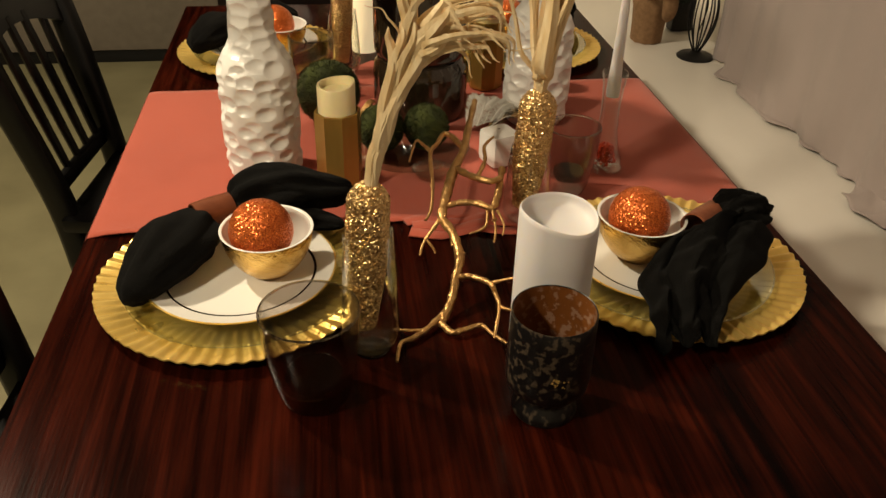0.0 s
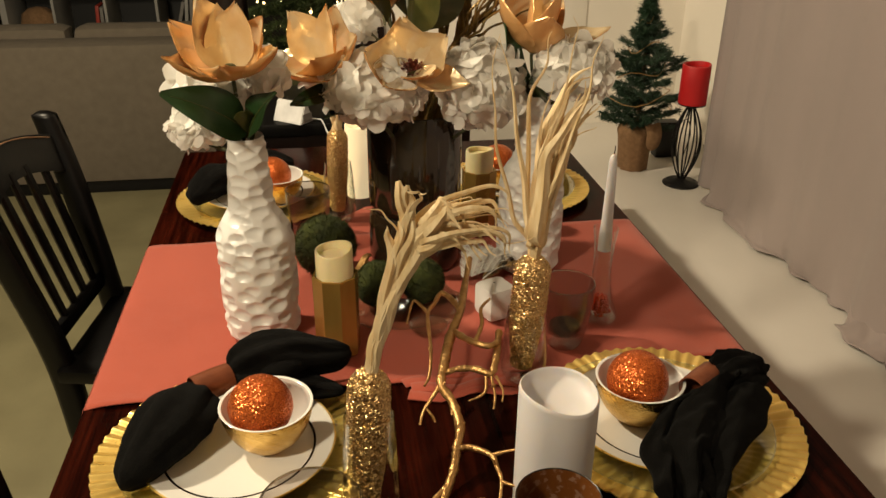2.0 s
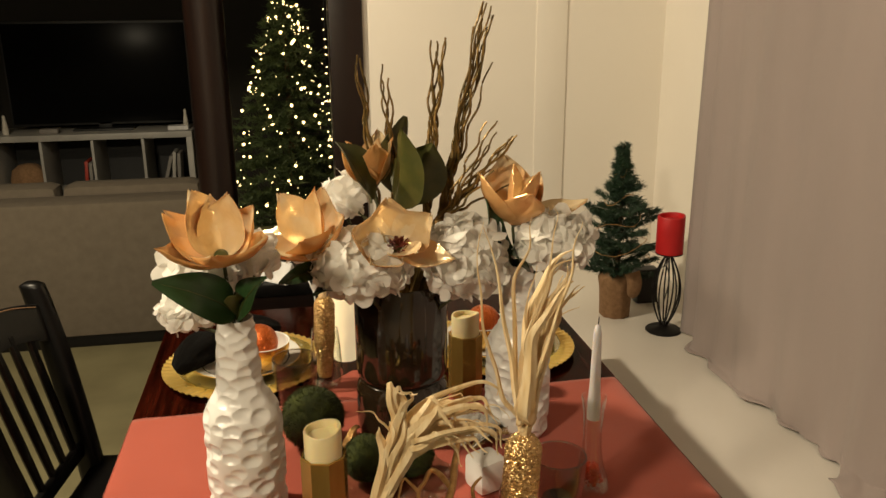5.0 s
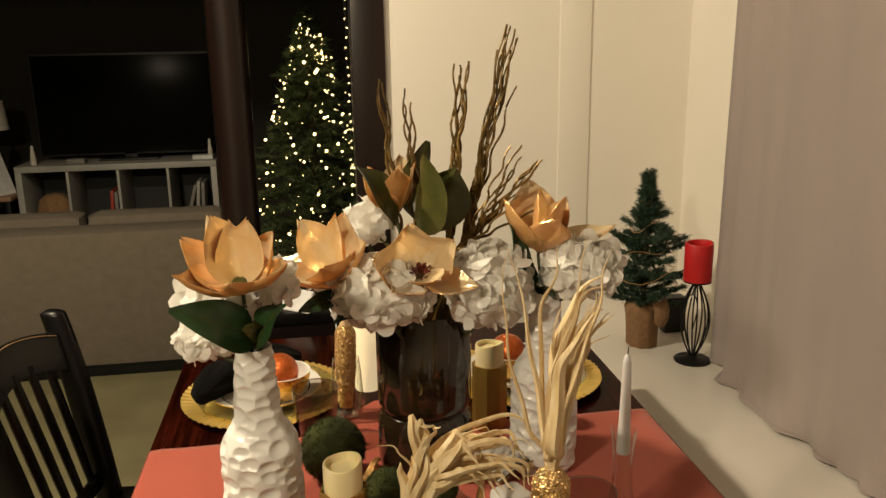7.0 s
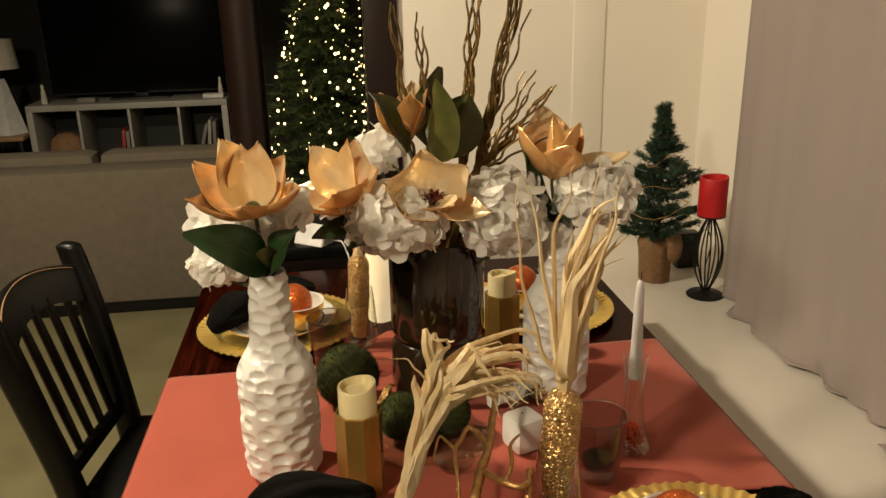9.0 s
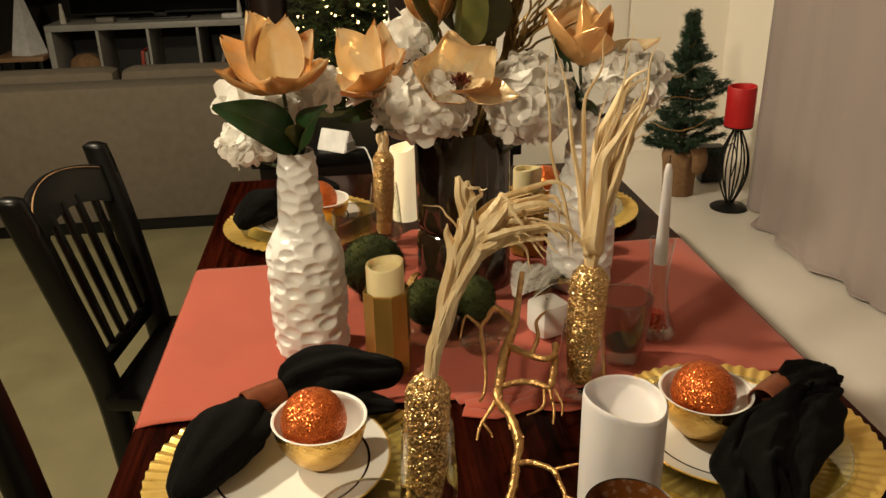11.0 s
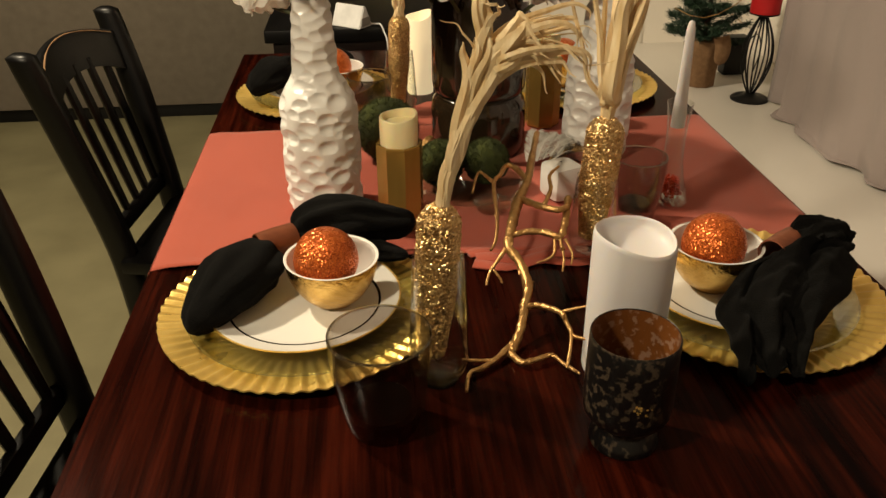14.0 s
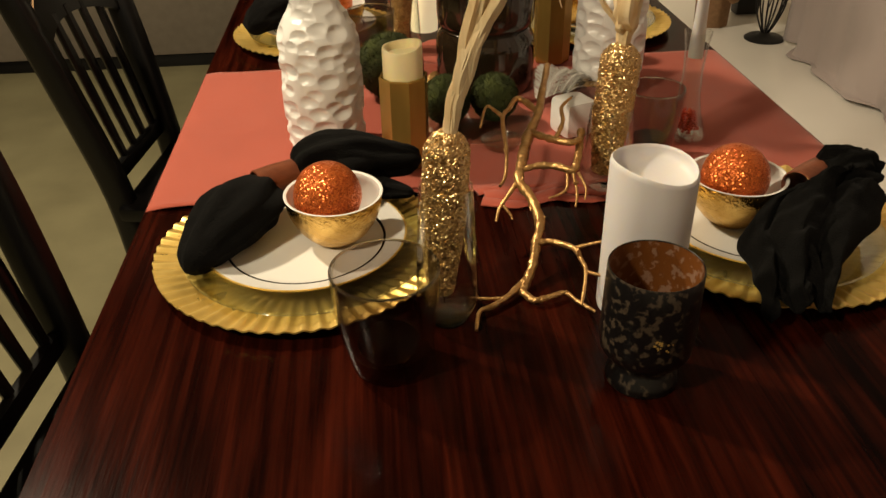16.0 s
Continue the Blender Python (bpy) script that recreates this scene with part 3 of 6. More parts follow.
def cloth_tube(path, width, height, seed, ridges=5, crumple=1.0, blunt=0.5, tip=0.25):
    """A soft, pleated length of cloth along a path: blunt at its start, widest a third along, narrow at its end."""
    bm = bmesh.new()
    pts = smooth_path(path, 9) if len(path) > 2 else [Vector(path[0]).lerp(Vector(path[1]), i / 22) for i in range(23)]
    rows, n, m = [], len(pts) - 1, 64
    for i, p in enumerate(pts):
        t = i / n
        d = (pts[min(i + 1, n)] - pts[max(i - 1, 0)]).normalized()
        u = Vector((0, 0, 1)).cross(d)
        u = u.normalized() if u.length > 0.05 else Vector((1, 0, 0))
        w = d.cross(u)
        swell = blunt + (1 - blunt) * math.sin(min(1, t / 0.38) * math.pi / 2) if t < 0.38 else tip + (1 - tip) * math.cos((t - 0.38) / 0.62 * math.pi / 2) ** 1.1
        swell *= math.sqrt(min(1, (t + 0.004) / 0.09)) * math.sqrt(min(1, (1 - t + 0.004) / 0.11))
        row = []
        for k in range(m):
            a = 2 * math.pi * k / m
            r = 1 + crumple * 0.10 * math.sin(a * ridges + seed + t * 2.0) * (1 - 0.4 * t) + crumple * 0.16 * noise.noise((math.cos(a) * 1.8 + seed, t * 3.5, math.sin(a) * 1.8))
            r += crumple * 0.07 * noise.noise((math.cos(a) * 6, t * 9 + seed, math.sin(a) * 6)) + (crumple - 1) * 0.12 * abs(noise.noise((math.cos(a) * 3 + 5, t * 5 + seed, math.sin(a) * 3)))
            if crumple > 2:
                r += 0.16 * (abs(math.sin(a * 2.5 + seed + 2.5 * noise.noise((t * 3, seed, 0.5)))) - 0.65) + 0.10 * (abs(math.sin(t * 11 + 2 * math.sin(a + seed))) - 0.6)
            row.append(bm.verts.new(p + u * (width / 2 * swell * math.cos(a) * r) + w * (height / 2 * min(0.25 + 0.75 * swell, 2.2 * swell) * math.sin(a) * r)))
        rows.append(row)
    for a, b in zip(rows, rows[1:]):
        for k in range(m):
            bm.faces.new((a[k], a[(k + 1) % m], b[(k + 1) % m], b[k]))
    bm.faces.new(rows[0])
    bm.faces.new(rows[-1])
    return bm


def napkin(ring_at, ends, label, ring_dir):
    """ends: the path, width, height and seed of each gathered end of cloth."""
    o = Vector(ring_at)
    ob = thing("napkin", label, "napkin", ring_at, 0, "napkins")
    for path, w, h, seed, ridges, *rest in ends:
        part("cloth_end", cloth_tube([Vector(p) - o for p in path], w, h, seed, ridges, *rest), BLACK_LINEN, ob, "gathered black cloth")
    bm = lathe([(0.0175, -0.026), (0.0190, -0.0255), (0.0198, 0.0), (0.0190, 0.0255), (0.0175, 0.026), (0.0168, 0.0)], 36, close=True)
    bmesh.ops.transform(bm, matrix=Vector(ring_dir).to_track_quat("Z", "Y").to_matrix().to_4x4(), verts=bm.verts)
    part("napkin_ring", bm, COPPER_RING, ob, "brown copper napkin ring")
    return ob


SETTINGS = [((-0.063, 1.192), (-0.058, 1.185), (-0.022, 1.190)), ((0.497, 1.171), (0.478, 1.170), (0.453, 1.178)),
            ((-0.077, 2.040), (-0.075, 2.035), (-0.035, 1.985)), ((0.485, 2.035), (0.475, 2.035), (0.448, 2.005))]
for c, p, b in SETTINGS:
    charger((*c, TOP + 0.001), random.uniform(0, 6))
    glass_plate((p[0] + 0.004, p[1] - 0.002, TOP + 0.0085))
    dinner_plate((*p, TOP + 0.0175))
    bowl((*b, TOP + 0.0232), random.uniform(0, 90))
    glitter_ball((b[0] - 0.006, b[1] - 0.006, TOP + 0.0232 + 0.0610))

napkin((-0.096, 1.268, 0.815), [([(-0.106, 1.254, 0.812), (-0.142, 1.190, 0.808), (-0.184, 1.112, 0.788)], 0.096, 0.058, 0.4, 7, 0.7, 0.45, 0.22),
                               ([(-0.076, 1.282, 0.817), (0.000, 1.318, 0.816), (0.088, 1.338, 0.797)], 0.084, 0.062, 2.1, 6, 1.3),
                               ([(-0.05, 1.285, 0.800), (0.02, 1.280, 0.792), (0.075, 1.270, 0.783)], 0.055, 0.022, 3.3, 5)],
       "black linen napkin gathered like a bow through a copper ring", (0.85, 0.52, 0.0))
def draped_sheet(left, right, lift, folds, seed, n=44, m=56):
    """A crumpled sheet between two edges, falling from a gathered top to a loose hem; lift is its height over the edges."""
    bm = bmesh.new()
    a, b = smooth_path(left, 12), smooth_path(right, 12)
    rows = []
    for i in range(n + 1):
        u = i / n
        k = u * (len(a) - 1.001)
        p, q = a[int(k)].lerp(a[int(k) + 1], k % 1), b[int(k)].lerp(b[int(k) + 1], k % 1)
        row = []
        for j in range(m + 1):
            v = j / m
            c = p.lerp(q, v)
            arch = math.sin(math.pi * v) ** 0.6
            bend = v + 0.10 * math.sin(u * 4.0 + seed) + 0.05 * noise.noise((u * 4, v * 3, seed))
            ridge = abs(math.sin(bend * math.pi * folds + seed)) ** 0.7
            c.z += lift(u) * arch + (0.016 * ridge - 0.008) * (0.35 + 0.65 * arch) + 0.012 * noise.noise((u * 6 + seed, v * 5, 0)) * arch
            c.z += 0.006 * noise.noise((u * 15, v * 13, seed)) * arch
            hem = 0.010 * u * math.sin(v * 15 + seed) + 0.005 * noise.noise((v * 11, u * 4, seed))
            c += Vector((0.010 * noise.noise((u * 7, v * 2 + seed, 3)) * (1 - arch * 0.5), -hem, 0))
            row.append(bm.verts.new(c))
        rows.append(row)
    for r0, r1 in zip(rows, rows[1:]):
        for j in range(m):
            bm.faces.new((r0[j], r0[j + 1], r1[j + 1], r1[j]))
    return bm


o = Vector((0.528, 1.156, 0.833))
loose = napkin(tuple(o), [([(0.548, 1.158, 0.830), (0.586, 1.166, 0.838), (0.616, 1.170, 0.824)], 0.056, 0.052, 3.0, 5, 2.2, 0.6, 0.5),
                          ([(0.524, 1.140, 0.820), (0.500, 1.095, 0.806), (0.470, 1.040, 0.784)], 0.070, 0.030, 2.0, 5, 1.6)],
               "black linen napkin gathered through a copper ring, spilling off the plate", (0.80, 0.58, 0.0))
LOOSE_LEFT = [(0.522, 1.124, 0.834), (0.466, 1.130, 0.816), (0.428, 1.100, 0.794), (0.421, 1.060, 0.786), (0.420, 1.022, 0.778), (0.420, 0.992, 0.762)]
LOOSE_RIGHT = [(0.606, 1.160, 0.826), (0.608, 1.132, 0.820), (0.590, 1.100, 0.802), (0.535, 1.056, 0.792), (0.504, 1.020, 0.782), (0.490, 0.992, 0.766)]
bm = draped_sheet([Vector(p) - o for p in LOOSE_LEFT], [Vector(p) - o for p in LOOSE_RIGHT], lambda u: 0.014 + 0.016 * math.sin(math.pi * min(1, u * 1.25)), 2.5, 0.7)
sheet = part("draped_cloth", bm, BLACK_LINEN, loose, "crumpled black cloth falling from the ring")
sol = sheet.modifiers.new("thickness", "SOLIDIFY")
sol.thickness, sol.offset = 0.003, -1
napkin((-0.13, 2.07, 0.812), [([(-0.135, 2.06, 0.814), (-0.17, 2.01, 0.815), (-0.205, 1.95, 0.797)], 0.09, 0.06, 0.9, 6), ([(-0.125, 2.075, 0.814), (-0.06, 2.11, 0.815), (0.0, 2.13, 0.80)], 0.085, 0.06, 4.1, 6)],
       "black linen napkin gathered through a copper ring", (0.8, 0.6, 0))
napkin((0.56, 2.09, 0.812), [([(0.555, 2.08, 0.814), (0.52, 2.03, 0.815), (0.44, 1.97, 0.797)], 0.09, 0.06, 1.9, 6), ([(0.565, 2.095, 0.814), (0.59, 2.12, 0.815), (0.61, 2.15, 0.80)], 0.08, 0.06, 2.6, 6)],
       "black linen napkin gathered through a copper ring", (0.8, 0.6, 0))

# ---- glasses ----


def tumbler(place, rim, base, height, label):
    ob = thing("tumbler", label, "glass", place, 0, "tumblers")
    prof = [(0.0, 0.0), (base * 0.92, 0.0), (base, 0.004)]
    for i in range(1, 15):
        t = i / 14
        prof.append((base + (rim - base) * math.sin(t * math.pi / 2) ** 0.85, 0.004 + (height - 0.004) * t))
    for i in range(14, 2, -1):
        t = i / 14
        prof.append((base + (rim - base) * math.sin(t * math.pi / 2) ** 0.85 - 0.0020, 0.004 + (height - 0.004) * t + (0.0008 if i == 14 else 0)))
    prof += [(base * 0.8, 0.022), (0.0, 0.019)]
    part("body", lathe(prof, 56), SMOKE, ob)
    part("thick_base", lathe([(0.0, 0.0195), (base * 0.78, 0.0225), (base * 0.86, 0.030), (base * 0.80, 0.034), (0.0, 0.0345)], 40), SMOKE_BASE, ob, "dark smoked bottom")
    part("rim", lathe([(rim - 0.0012 + 0.0012 * math.cos(k * math.pi / 4), height + 0.0014 + 0.0012 * math.sin(k * math.pi / 4)) for k in range(8)], 56, close=True), SMOKE_RIM, ob, "rounded rim")
    return ob


tumbler((0.032, 0.978, TOP), 0.0515, 0.036, 0.113, "low smoke-tinted glass tumbler, empty")
tumbler((0.418, 1.392, CLOTH), 0.0415, 0.028, 0.104, "low smoke-tinted glass tumbler, empty")
tumbler((0.032, 1.825, CLOTH), 0.043, 0.030, 0.104, "low smoke-tinted glass tumbler, empty")


def flute_vase(place, height=0.158):
    ob = thing("glass_vase", "clear stemless glass vase holding a glittered corn cob", "vase", place, 0, "corn vases")
    part("bowl", lathe(
        [(0.0, 0.0042), (0.019, 0.0042), (0.022, 0.006), (0.029, 0.014), (0.0330, 0.030), (0.0325, 0.05), (0.0295, 0.10), (0.0265, height),
         (0.0253, height), (0.0282, 0.10), (0.0312, 0.05), (0.0316, 0.031), (0.027, 0.017), (0.018, 0.012), (0.0, 0.011)], 48), THIN_CLEAR, ob)
    part("foot", lathe([(0.0, 0.0), (0.021, 0.0), (0.0218, 0.002), (0.0205, 0.0038), (0.0, 0.0038)], 48), CLEAR, ob, "thick glass foot")
    return ob


flute_vase((0.096, 1.050, TOP))
flute_vase((0.330, 1.296, CLOTH - 0.004), 0.125)
flute_vase((0.094, 1.915, TOP), 0.13)


def corn(low, high, r, label):
    """A cob covered with glittering kernels, standing from low to high; returns the thing."""
    low, high = Vector(low), Vector(high)
    ob = thing("corn_cob", label, "corn cob", low, 0, "gold corn cobs")
    axis = high - low
    L = axis.length
    seg, n = 80, 150
    prof = []
    for i in range(n + 1):
        t = i / n
        prof.append((max(r * (0.62 + 0.38 * min(1, t * 2.2)) * (1 - max(0, (t - 0.86) / 0.14) ** 2.2 * 0.72), 0.0005) * (0.4 if i == 0 else 1), L * t))
    prof = [(0.0, 0.0)] + prof + [(0.0, L)]

    def grain(a, i, rr, z):
        k = math.sin(a * 9 + math.sin(z * 300) * 0.4) * math.sin(z * 900)
        return rr + 0.0005 * k + random.uniform(-0.0007, 0.0007), z + random.uniform(-0.0005, 0.0005)
    bm = lathe(prof, seg, grain)
    bmesh.ops.transform(bm, matrix=axis.to_track_quat("Z", "Y").to_matrix().to_4x4(), verts=bm.verts)
    part("cob", bm, GLITTER_GOLD, ob, "gold glittered kernels", smooth=False)
    # loose kernels standing proud of the cob
    bm = bmesh.new()
    q = axis.to_track_quat("Z", "Y")
    for j in range(1500):
        t, a = random.uniform(0.02, 0.97), random.uniform(0, 2 * math.pi)
        rr = r * (0.62 + 0.38 * min(1, t * 2.2)) * (1 - max(0, (t - 0.86) / 0.14) ** 2.2 * 0.72)
        c = q @ Vector((rr * math.cos(a), rr * math.sin(a), L * t))
        s = random.uniform(0.0009, 0.0021)
        vs = [bm.verts.new(c + Vector((random.uniform(-1, 1), random.uniform(-1, 1), random.uniform(-1, 1))).normalized() * s) for _ in range(4)]
        for f in ((0, 1, 2), (0, 2, 3), (0, 3, 1), (1, 3, 2)):
            bm.faces.new([vs[k] for k in f])
    grit = part("kernel_coat", bm, GLITTER_GOLD, ob, smooth=False)
    grit["kind"] = "stuff"
    return ob, low


def husk(ob, origin, path, width, taper=0.45, twist=0.0, across=(0, 1, 0), crease=0.25, start=0.5):
    pts = [p - origin for p in smooth_path(path, 9)]
    ph = random.uniform(0, 6.28)
    for i, p in enumerate(pts):
        k = min(1, i / 8)
        p += k * Vector((0.0019 * math.sin(i * 0.55 + ph), 0.0019 * math.cos(i * 0.43 + ph), 0.0006 * math.sin(i * 0.9 + ph)))
    bm = ribbon(bmesh.new(), pts, width, taper, 0.0004, crease, twist, Vector(across), start)
    BOXES.add(id(bm))
    part("husk_leaf", bm, HUSK, ob)


random.seed(11)
cob, o = corn((0.088, 1.046, 0.788), (0.099, 1.052, 0.966), 0.0225, "gold glittered corn cob with a pale dried husk bent over")
for i in range(10):
    a = i * 0.9
    dx, dy = 0.0036 * math.cos(a), 0.0050 * math.sin(a)
    husk(cob, o, [(0.099 + dx * 0.7, 1.052 + dy * 0.7, 0.958), (0.108 + dx, 1.052 + dy, 1.0), (0.121 + dx * 1.2, 1.053 + dy, 1.05), (0.137 + dx * 2.0, 1.054 + dy * 1.3, 1.108 + 0.006 * i % 0.02)],
         0.0095, 0.10, 0.5 + 0.25 * i, crease=0.35, start=0.8)
for i in range(5):
    f = i / 4 - 0.5
    husk(cob, o, [(0.099 + 0.004 * f, 1.046, 0.958), (0.107 + 0.005 * f, 1.045, 1.0), (0.121 + 0.010 * f, 1.045, 1.05), (0.138 + 0.030 * f, 1.044, 1.105), (0.146 + 0.056 * f, 1.046, 1.135 - 0.016 * abs(f))],
         0.0125, 0.22, random.uniform(-0.35, 0.35), crease=0.22, start=0.6)
for i in range(4):
    husk(cob, o, [(0.122, 1.050 + 0.004 * i, 1.045), (0.133, 1.050, 1.10), (0.136 + 0.003 * i, 1.05, 1.140), (0.130 + 0.007 * i, 1.05, 1.168 - 0.005 * i), (0.143 + 0.004 * i, 1.046, 1.158)],
         0.015, 0.6, 0.5 * i, crease=0.35)
for i in range(26):
    u = ((i * 7) % 26) / 25
    thin = i % 3 == 2
    tipx, tipz = 0.186 + 0.058 * ((i * 5) % 26) / 25, 1.137 - 0.040 * u + random.uniform(-0.008, 0.008)
    yy = 1.052 + random.uniform(-0.02, 0.02)
    husk(cob, o, [(0.120 + 0.004 * u, 1.053, 1.040), (0.139 + 0.008 * u, 1.052, 1.098 - 0.014 * u), (0.161 + 0.004 * u, yy, 1.134 - 0.034 * u), (tipx - 0.014, yy, tipz + 0.010),
                  (tipx, yy - 0.004, tipz - 0.004 - 0.012 * (i % 3 == 1))],
         0.0035 if thin else random.uniform(0.012, 0.018), 0.75, random.uniform(-0.7, 0.7), crease=random.uniform(0.12, 0.32))
husk(cob, o, [(0.132, 1.05, 1.09), (0.128, 1.048, 1.125), (0.112, 1.044, 1.143), (0.098, 1.042, 1.148)], 0.003, 0.8, 0.5)
husk(cob, o, [(0.15, 1.05, 1.11), (0.20, 1.048, 1.125), (0.236, 1.044, 1.104), (0.262, 1.042, 1.108)], 0.0035, 0.8, 0.5)

cob, o = corn((0.326, 1.296, 0.786), (0.337, 1.300, 0.958), 0.0245, "gold glittered corn cob with a tall spray of dried husk")
SPRAY = [([(-0.030, 0.059), (-0.055, 0.142), (-0.068, 0.22), (-0.063, 0.300)], 0.013), ([(-0.016, 0.093), (-0.034, 0.200), (-0.058, 0.285)], 0.012),
         ([(-0.006, 0.07), (-0.014, 0.200), (0.006, 0.262), (0.012, 0.298)], 0.013), ([(0.007, 0.059), (0.011, 0.157), (0.034, 0.220), (0.070, 0.258)], 0.030),
         ([(0.000, 0.060), (0.018, 0.170), (0.040, 0.225), (0.066, 0.246)], 0.034), ([(0.010, 0.060), (0.030, 0.140), (0.050, 0.190), (0.062, 0.240)], 0.028),
         ([(0.012, 0.050), (0.034, 0.140), (0.052, 0.186), (0.086, 0.212)], 0.018), ([(0.010, 0.10), (0.030, 0.220), (0.045, 0.280), (0.040, 0.308)], 0.009),
         ([(0.014, 0.10), (0.048, 0.200), (0.062, 0.250), (0.070, 0.292)], 0.010), ([(-0.006, 0.040), (0.006, 0.100), (0.000, 0.160), (0.012, 0.235)], 0.018),
         ([(0.006, 0.045), (0.000, 0.105), (0.012, 0.165), (0.024, 0.215)], 0.022)]
for n in range(3):
    for line, wide in SPRAY:
        if n and wide < 0.016:
            continue
        y0 = random.uniform(-0.022, 0.014)
        jx = random.uniform(-0.008, 0.008) * n
        pts = [(0.337 + random.uniform(-0.005, 0.005), 1.300 + y0 * 0.2, 0.946), (0.337 + line[0][0] * 0.25, 1.300 + y0 * 0.3, 0.975)]
        pts += [(0.334 + dx * 0.88 + jx, 1.300 + y0, 0.954 + dz * (1 - 0.07 * n) + random.uniform(-0.006, 0.006)) for dx, dz in line]
        husk(cob, o, pts, wide * random.uniform(0.65, 1.05), random.uniform(0.6, 0.9), random.uniform(-1.3, 1.3), crease=random.uniform(0.2, 0.4), start=0.25)

cob, o = corn((0.090, 1.915, 0.776), (0.096, 1.915, 0.952), 0.0205, "gold glittered corn cob with a short tied husk")
for i in range(8):
    a = i * 0.785
    husk(cob, o, [(0.096 + 0.007 * math.cos(a), 1.915 + 0.007 * math.sin(a), 0.945), (0.096 + 0.006 * math.cos(a), 1.915 + 0.006 * math.sin(a), 0.965),
                  (0.096 + 0.010 * math.cos(a), 1.915 + 0.010 * math.sin(a), 0.992)], 0.009, 0.15, 0.0, crease=0.3, start=1.0)

# ---- candles and lanterns ----


def pillar(name, place, r, height, mat, label, well=0.024, dip=0.012, phase=0.0):
    def wavy(a, i, rr, z):
        if z > height * 0.8 and rr > r * 0.75:
            return rr, z + dip * 0.5 * math.sin(a + phase) + dip * 0.25 * math.sin(2 * a + 1.3 * phase)
        return rr, z
    ob = thing(name, label, "candle", place)
    part("wax", lathe([(0.0, 0.0), (r * 0.985, 0.0), (r, 0.003), (r, height * 0.5), (r, height - 0.003), (r * 0.965, height), (r * 0.87, height), (r * 0.845, height - 0.003),
                       (r * 0.83, height - well), (0.0, height - well - 0.002)], 64, wavy), mat, ob)
    part("melted_pool", lathe([(0.0, height - well - 0.0005), (r * 0.76, height - well), (r * 0.79, height - well + 0.0012), (0.0, height - well + 0.0012)], 40), mat, ob, "shallow melted pool")
    return ob


def wide_candle(place, r, height):
    """A broad candle whose burnt-down top is a soft bowl inside a thin, uneven rim."""
    def wavy(a, i, rr, z):
        k = max(0, (z - height * 0.7) / (height * 0.3)) * min(1, rr / (r * 0.8))
        return rr, z + k * (0.0055 * math.sin(a - 1.2) + 0.0025 * math.sin(2 * a + 0.4))
    ob = thing("pillar_candle", "thick white wax pillar candle with an uneven rim", "candle", place)
    wall = [(0.0, 0.0), (r * 0.985, 0.0), (r, 0.003), (r, height * 0.5), (r, height - 0.006), (r * 0.985, height - 0.002), (r * 0.955, height - 0.0005), (r * 0.92, height - 0.002), (r * 0.915, height - 0.006)]
    part("wax", lathe(wall, 72, wavy), WAX, ob)
    dip = [(r * 0.918 * math.cos(k * math.pi / 16), height - 0.004 - 0.020 * math.sin(k * math.pi / 16)) for k in range(8)] + [(0.0, height - 0.024)]
    part("melted_pool", lathe(dip, 72, wavy), WAX, ob, "smooth burnt-down hollow")


wide_candle((0.303, 1.052, TOP), 0.0440, 0.170)
pillar("lit_candle", (0.143, 2.06, TOP), 0.0285, 0.166, LED_WAX, "slim ivory candle, softly lit from inside", 0.02, 0.012, 0.9)


def cup_candle(place, turn):
    ob = thing("candle_holder", "amber gold octagonal glass candle holder", "candle holder", place, turn, "gold candle holders")
    prof = [(0.0, 0.0), (0.033, 0.0), (0.034, 0.003), (0.034, 0.129), (0.0335, 0.131), (0.031, 0.131), (0.0305, 0.128), (0.0305, 0.006), (0.0, 0.005)]
    part("cup", lathe(prof, 8), AMBER_CUP, ob, smooth=False)
    c = pillar("candle", (place[0], place[1], place[2] + 0.006), 0.0272, 0.165, IVORY_WAX, "ivory wax candle in a gold holder", 0.012, 0.006, turn * 0.1)
    return ob, c


cup_candle((0.072, 1.420, CLOTH), 10)
cup_candle((0.365, 1.822, CLOTH), 25)


def lantern(place):
    ob = thing("goblet_lantern", "black footed glass candle holder with a floral print, amber inside", "candle holder", place)
    prof = [(0.0, 0.0), (0.0335, 0.0), (0.0345, 0.003), (0.0335, 0.009), (0.0285, 0.018), (0.0265, 0.025), (0.0285, 0.029), (0.0375, 0.033), (0.0422, 0.040), (0.0437, 0.052), (0.0438, 0.065),
            (0.0432, 0.10), (0.0428, 0.127), (0.0422, 0.1285), (0.0414, 0.128)]
    part("bowl_outside", lathe(prof, 56), LANTERN_OUT, ob, "black floral print outside")
    prof = [(0.0413, 0.1275), (0.0418, 0.10), (0.0422, 0.065), (0.0415, 0.052), (0.036, 0.040), (0.0, 0.036)]
    part("bowl_inside", lathe(prof, 56), LANTERN_IN, ob, "amber inside")
    random.seed(5)
    bm = bmesh.new()
    for j in range(16):
        a = radians(-97 + random.uniform(-4, 4) + (14 if j > 11 else 0))
        z = 0.072 + random.uniform(-0.005, 0.005) - (0.004 if j > 11 else 0)
        c = Vector((0.0442 * math.cos(a), 0.0442 * math.sin(a), z))
        t = Vector((-math.sin(a), math.cos(a), 0))
        s = random.uniform(0.0007, 0.0016)
        vs = [bm.verts.new(c + t * s * math.cos(k * 1.2566) + Vector((0, 0, s * math.sin(k * 1.2566)))) for k in range(5)]
        bm.faces.new(vs)
    part("gold_print", bm, GOLD, ob, "small patch of gold print")


lantern((0.272, 0.935, TOP))


